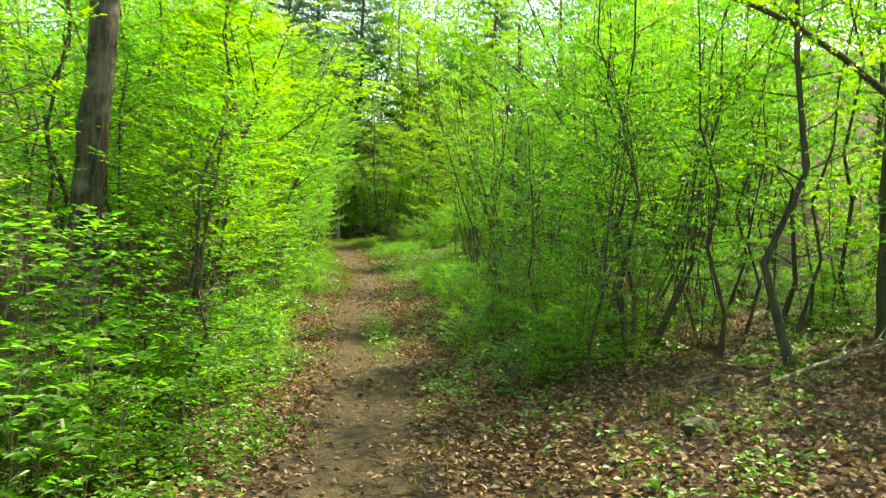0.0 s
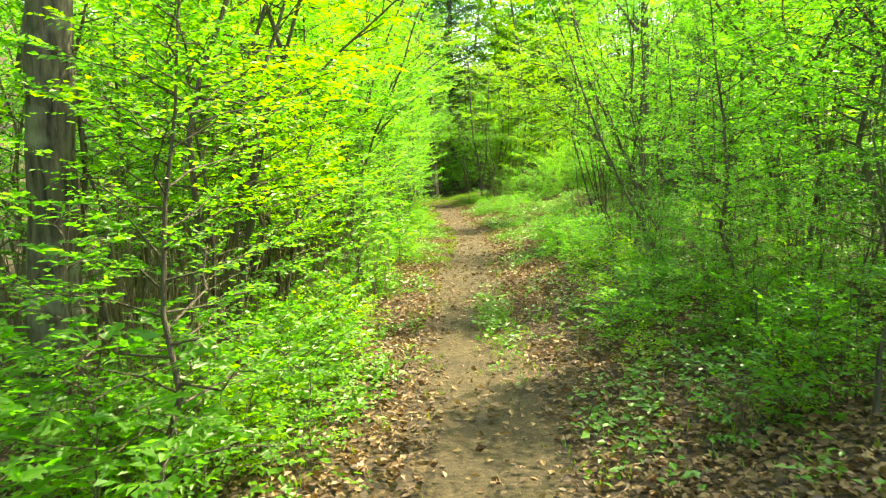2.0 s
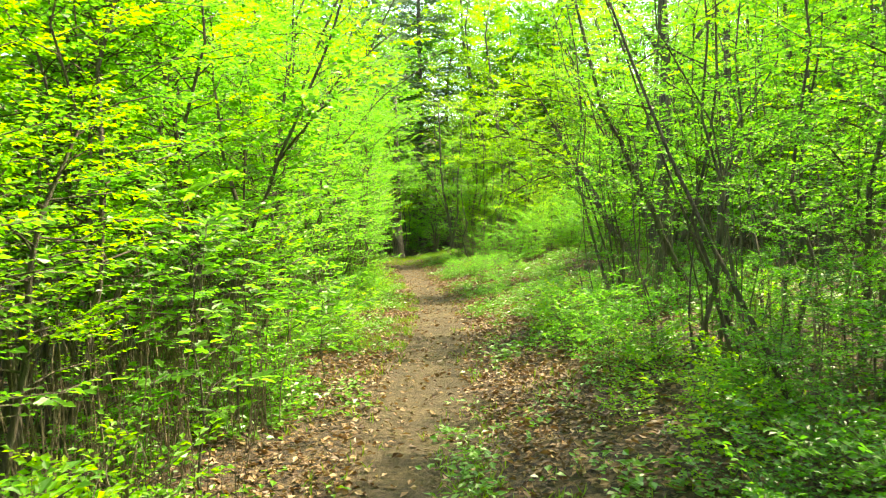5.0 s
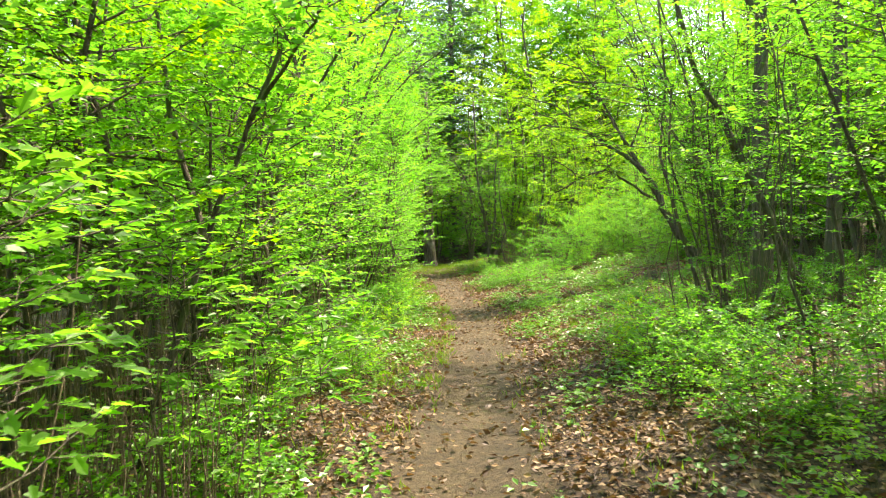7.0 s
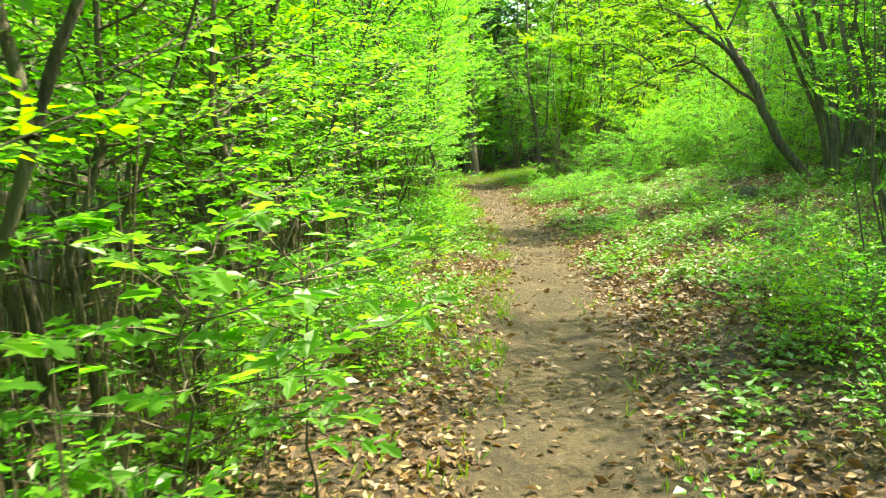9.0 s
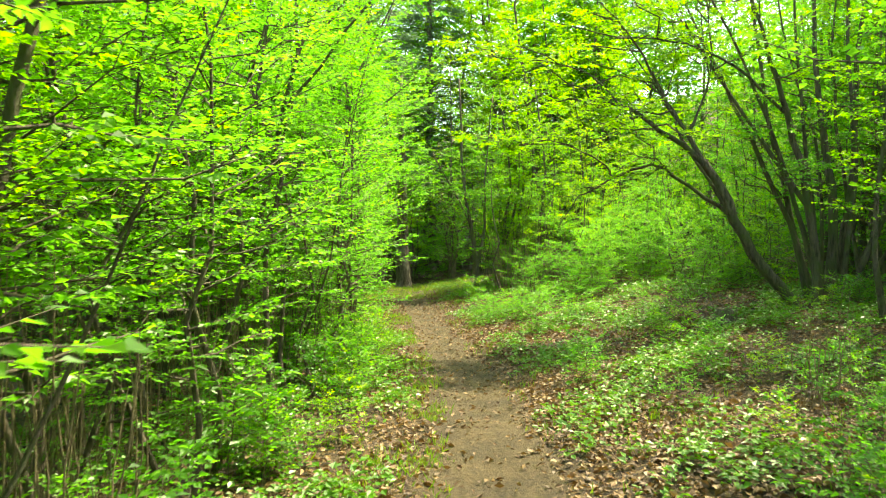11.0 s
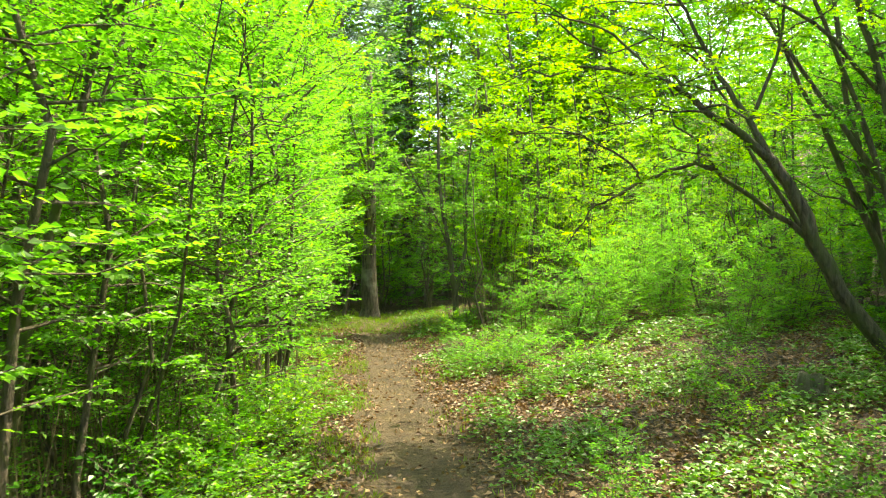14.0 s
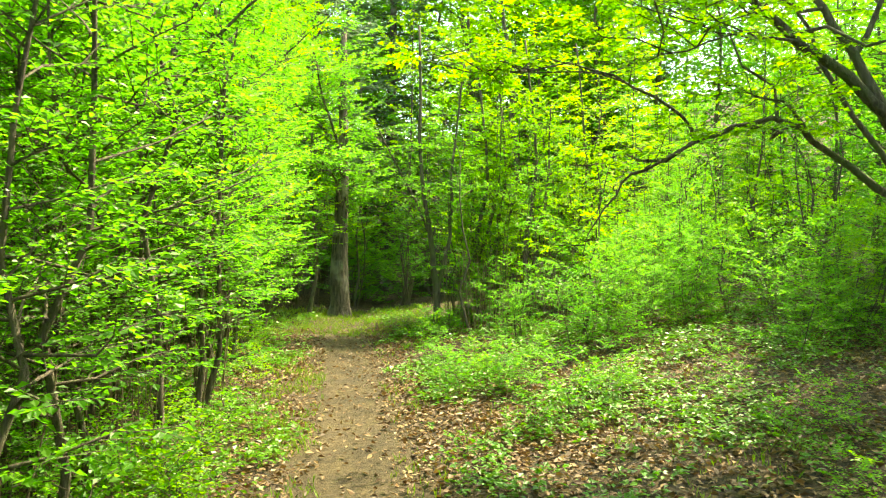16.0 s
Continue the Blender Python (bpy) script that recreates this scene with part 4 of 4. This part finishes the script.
def build_herbs():
    rng = np.random.default_rng(102)
    n = 42000
    x, y = rng.uniform(-4, 7.5, n), rng.uniform(1, 36, n)
    off = x - trail(y)
    want = np.clip(0.3 + 0.9 * patchy(x, y, 1.4, 4.0), 0.05, 1)
    want *= np.clip((np.abs(off) - 0.42) / 0.5, 0, 1)
    want = np.maximum(want, 0.8 * np.exp(-(((off - 0.3) / 0.2) ** 2) - ((y - 10.8) / 1.6) ** 2))
    want *= np.where((off > 0.6) & (y < 6.3), 0.3, 1.0)
    want *= np.where((off > 0.4) & (off < 2.2) & (y > 8) & (y < 16.5), 0.45, 1.0)
    want *= np.where((off < -0.7) & (y > 9) & (y < 16.5), 0.7, 1.0)
    want = np.where((off < -0.7) & (off > -2.2) & (y > 3) & (y < 9), np.clip(want * 1.5 + 0.1, 0, 1), want)
    want *= np.where((off > 2.6) & (y < 15), 0.6, 1.0)
    want = np.where((off > 0.9) & (y > 17), np.clip(want * 1.3 + 0.04, 0, 1), want)
    keep = rng.uniform(0, 1, n) < want
    x, y = x[keep], y[keep]
    k = 8
    n = len(x) * k
    cx, cy = np.repeat(x, k), np.repeat(y, k)
    high = np.repeat(rng.uniform(0.02, 0.16, len(x)) * (0.5 + rng.uniform(0, 1, len(x)) ** 2), k)
    a = rng.uniform(0, 2 * math.pi, n)
    r = rng.uniform(0.0, 0.07, n)
    px, py = cx + r * np.cos(a), cy + r * np.sin(a)
    base = np.stack([px, py, land(px, py) + 0.02 + high * rng.uniform(0.3, 1.2, n)], 1)
    way = np.stack([np.cos(a), np.sin(a), rng.uniform(-0.2, 0.6, n)], 1)
    normal = np.tile((0, 0, 1.0), (n, 1)) + rng.normal(0, 0.3, (n, 3))
    le = rng.uniform(0.028, 0.07, n)
    me = leaves("ground_herbs", base, way, normal, le, le * rng.uniform(0.5, 0.8, n), "kite", HERB)
    tagged(new("ground_herbs", me), "patches of small green herbs among dead leaves", "herbs", kind="stuff")


def build_grass():
    rng = np.random.default_rng(103)
    n = 90000
    x, y = rng.uniform(-3.5, 3, n), rng.uniform(2, 38, n)
    off = x - trail(y)
    want = 0.10 * np.clip(patchy(x, y, 1.9, 2.0) + 0.3, 0, 1) * (np.abs(off) > 0.28)
    want = np.where((y > 33.2) & (y < 37.5) & (x < 0.3) & (x > -3.2), 0.4, want)
    want = np.maximum(want, 0.45 * np.exp(-(((off - 0.28) / 0.17) ** 2) - ((y - 10.8) / 1.5) ** 2))
    want = np.where((off < -0.3) & (off > -1.0) & (y > 16) & (y < 31), np.maximum(want, 0.5 * np.clip(patchy(x, y, 2.5, 5.0) + 0.5, 0, 1)), want)
    keep = rng.uniform(0, 1, n) < want
    x, y = np.repeat(x[keep], 3), np.repeat(y[keep], 3)
    n = len(x)
    x, y = x + rng.normal(0, 0.02, n), y + rng.normal(0, 0.02, n)
    base = np.stack([x, y, land(x, y)], 1)
    way = np.stack([rng.normal(0, 0.5, n), rng.normal(0, 0.5, n), np.ones(n)], 1)
    normal = np.stack([rng.normal(0, 1, n), rng.normal(0, 1, n), np.full(n, 0.2)], 1)
    le = rng.uniform(0.035, 0.1, n)
    me = leaves("grass", base, way, normal, le, le * 0.09 + 0.003, "kite", GRASS)
    tagged(new("grass", me), "thin tufts of grass in and beside the path", "grass", kind="stuff")


build_litter()
build_herbs()
build_grass()


def build_rock(x, y, r, seed):
    bm = bmesh.new()
    bmesh.ops.create_icosphere(bm, subdivisions=3, radius=r)
    for v in bm.verts:
        v.co *= 1 + 0.25 * noise.noise(v.co * (2.2 / r) * 0.6 + Vector((seed, 0, 0)))
        v.co.z *= 0.55
        v.co.x *= 1.25
    me = bpy.data.meshes.new("rock")
    bm.to_mesh(me)
    bm.free()
    me.materials.append(ROCK)
    me.shade_smooth()
    ob = tagged(new("rock", me), "small mossy grey stone half sunk in leaves", "rock")
    ob.matrix_basis = pose(x, y, float(land(x, y)) + r * 0.2, 0, 0, seed * 40)


ROCK = bark_material("mossy_stone", (0.05, 0.045, 0.035), (0.14, 0.125, 0.095), (0.055, 0.07, 0.02), 6.0, 0.46)
build_rock(2.32, 4.7, 0.12, 1)


def build_stump(x, y, label, k):
    rng = np.random.default_rng(7)
    z = float(land(x, y))
    root = tagged(new("tree_stump"), label, "tree stump")
    b = Buffer()
    b.tube([(x, y, z - 0.08), (x, y, z + 0.05), (x + 0.01, y, z + 0.13), (x + 0.02, y, z + 0.21)], [0.2 * k, 0.155 * k, 0.14 * k, 0.135 * k], 14)
    b.v = [(vx + rng.normal(0, 0.006), vy + rng.normal(0, 0.006), vz + rng.normal(0, 0.025)) for vx, vy, vz in b.v]
    part("stump", b.mesh("stump", BARK_DARK), root)
    for a in (0.4, 2.3, 4.4):
        c = Buffer()
        c.tube([(x + 0.1 * math.cos(a), y + 0.1 * math.sin(a), z + 0.08), (x + 0.24 * math.cos(a), y + 0.24 * math.sin(a), z + 0.01), (x + 0.4 * math.cos(a), y + 0.4 * math.sin(a), z - 0.06)], [0.06, 0.04, 0.02], 7)
        part("root", c.mesh("root", BARK_DARK), root)


build_stump(3.37, 24.2, "low dark rotten tree stump in the clearing", 1.0)
build_stump(-1.98, 16.3, "small dark broken stump in leaf litter beside the path", 0.75)


def build_fallen(pts, r, seed, label):
    rng = np.random.default_rng(seed)
    root = tagged(new("fallen_branch"), label, "branch", "fallen branches")
    path = [np.array([px, py, float(land(px, py)) + h]) for px, py, h in pts]
    b = Buffer()
    b.tube(path, np.linspace(r, r * 0.35, len(path)), 7)
    part("stick", b.mesh("stick", DEADWOOD), root)
    for _ in range(4):
        p = along(path, rng.uniform(0.25, 0.9))
        q = p + np.array([rng.normal(0, 0.25), rng.normal(0, 0.25), rng.uniform(0.02, 0.2)])
        c = Buffer()
        c.tube([p, (p + q) / 2 + rng.normal(0, 0.02, 3), q], [r * 0.4, r * 0.3, r * 0.12], 5)
        part("side_twig", c.mesh("side_twig", DEADWOOD), root)


build_fallen([(3.4, 5.8, 0.03), (3.9, 5.95, 0.1), (4.6, 6.1, 0.16), (5.2, 6.1, 0.1)], 0.022, 1, "bleached fallen branch lying on the leaf-covered bank")
build_fallen([(2.75, 4.1, 0.03), (2.95, 4.6, 0.1), (3.1, 5.2, 0.06), (3.2, 5.7, 0.02)], 0.014, 2, "thin pale fallen branch on dead leaves")
build_fallen([(-2.9, 15.6, 0.5), (-2.3, 15.9, 0.42), (-1.7, 16.2, 0.5), (-1.3, 16.4, 0.55)], 0.012, 3, "pale dead branch caught in the shrubs")
build_fallen([(3.2, 14.0, 0.04), (2.6, 14.3, 0.1), (2.0, 14.5, 0.05)], 0.018, 4, "brown fallen branch on the shaded forest floor")


# ---- the wood far behind ----
def build_far_wood():
    rng = np.random.default_rng(200)
    spots = []
    for x0, x1, y0, y1, top, count in ((-22, 26, 53, 62, 23, 1350), (-20, -11, -8, 50, 13, 340), (12, 22, -4, 50, 14, 620), (-14, 14, -20, -12, 10, 80)):
        for _ in range(count):
            x, y = rng.uniform(x0, x1), rng.uniform(y0, y1)
            spots.append((x, y, float(land(x, y)) + top * rng.uniform(0, 1), rng.uniform(0.7, 1.6)))
    k = 120
    spots = np.repeat(np.array(spots), k, 0)
    n = len(spots)
    base = spots[:, :3] + rng.normal(0, 0.62, (n, 3)) * spots[:, 3:] * (1.2, 1.2, 0.7)
    base[:, 2] = np.maximum(base[:, 2], land(base[:, 0], base[:, 1]))
    a = rng.uniform(0, 2 * math.pi, n)
    way = np.stack([np.cos(a), np.sin(a), rng.normal(-0.2, 0.4, n)], 1)
    normal = np.tile((0, 0, 1.0), (n, 1)) + rng.normal(0, 0.6, (n, 3))
    le = rng.uniform(0.14, 0.31, n)
    me = leaves("far_wood", base, way, normal, le, le * 0.6, "kite", LEAF)
    tagged(new("far_wood", me), "dense green foliage of the wood far behind", "woodland", kind="stuff")


build_far_wood()
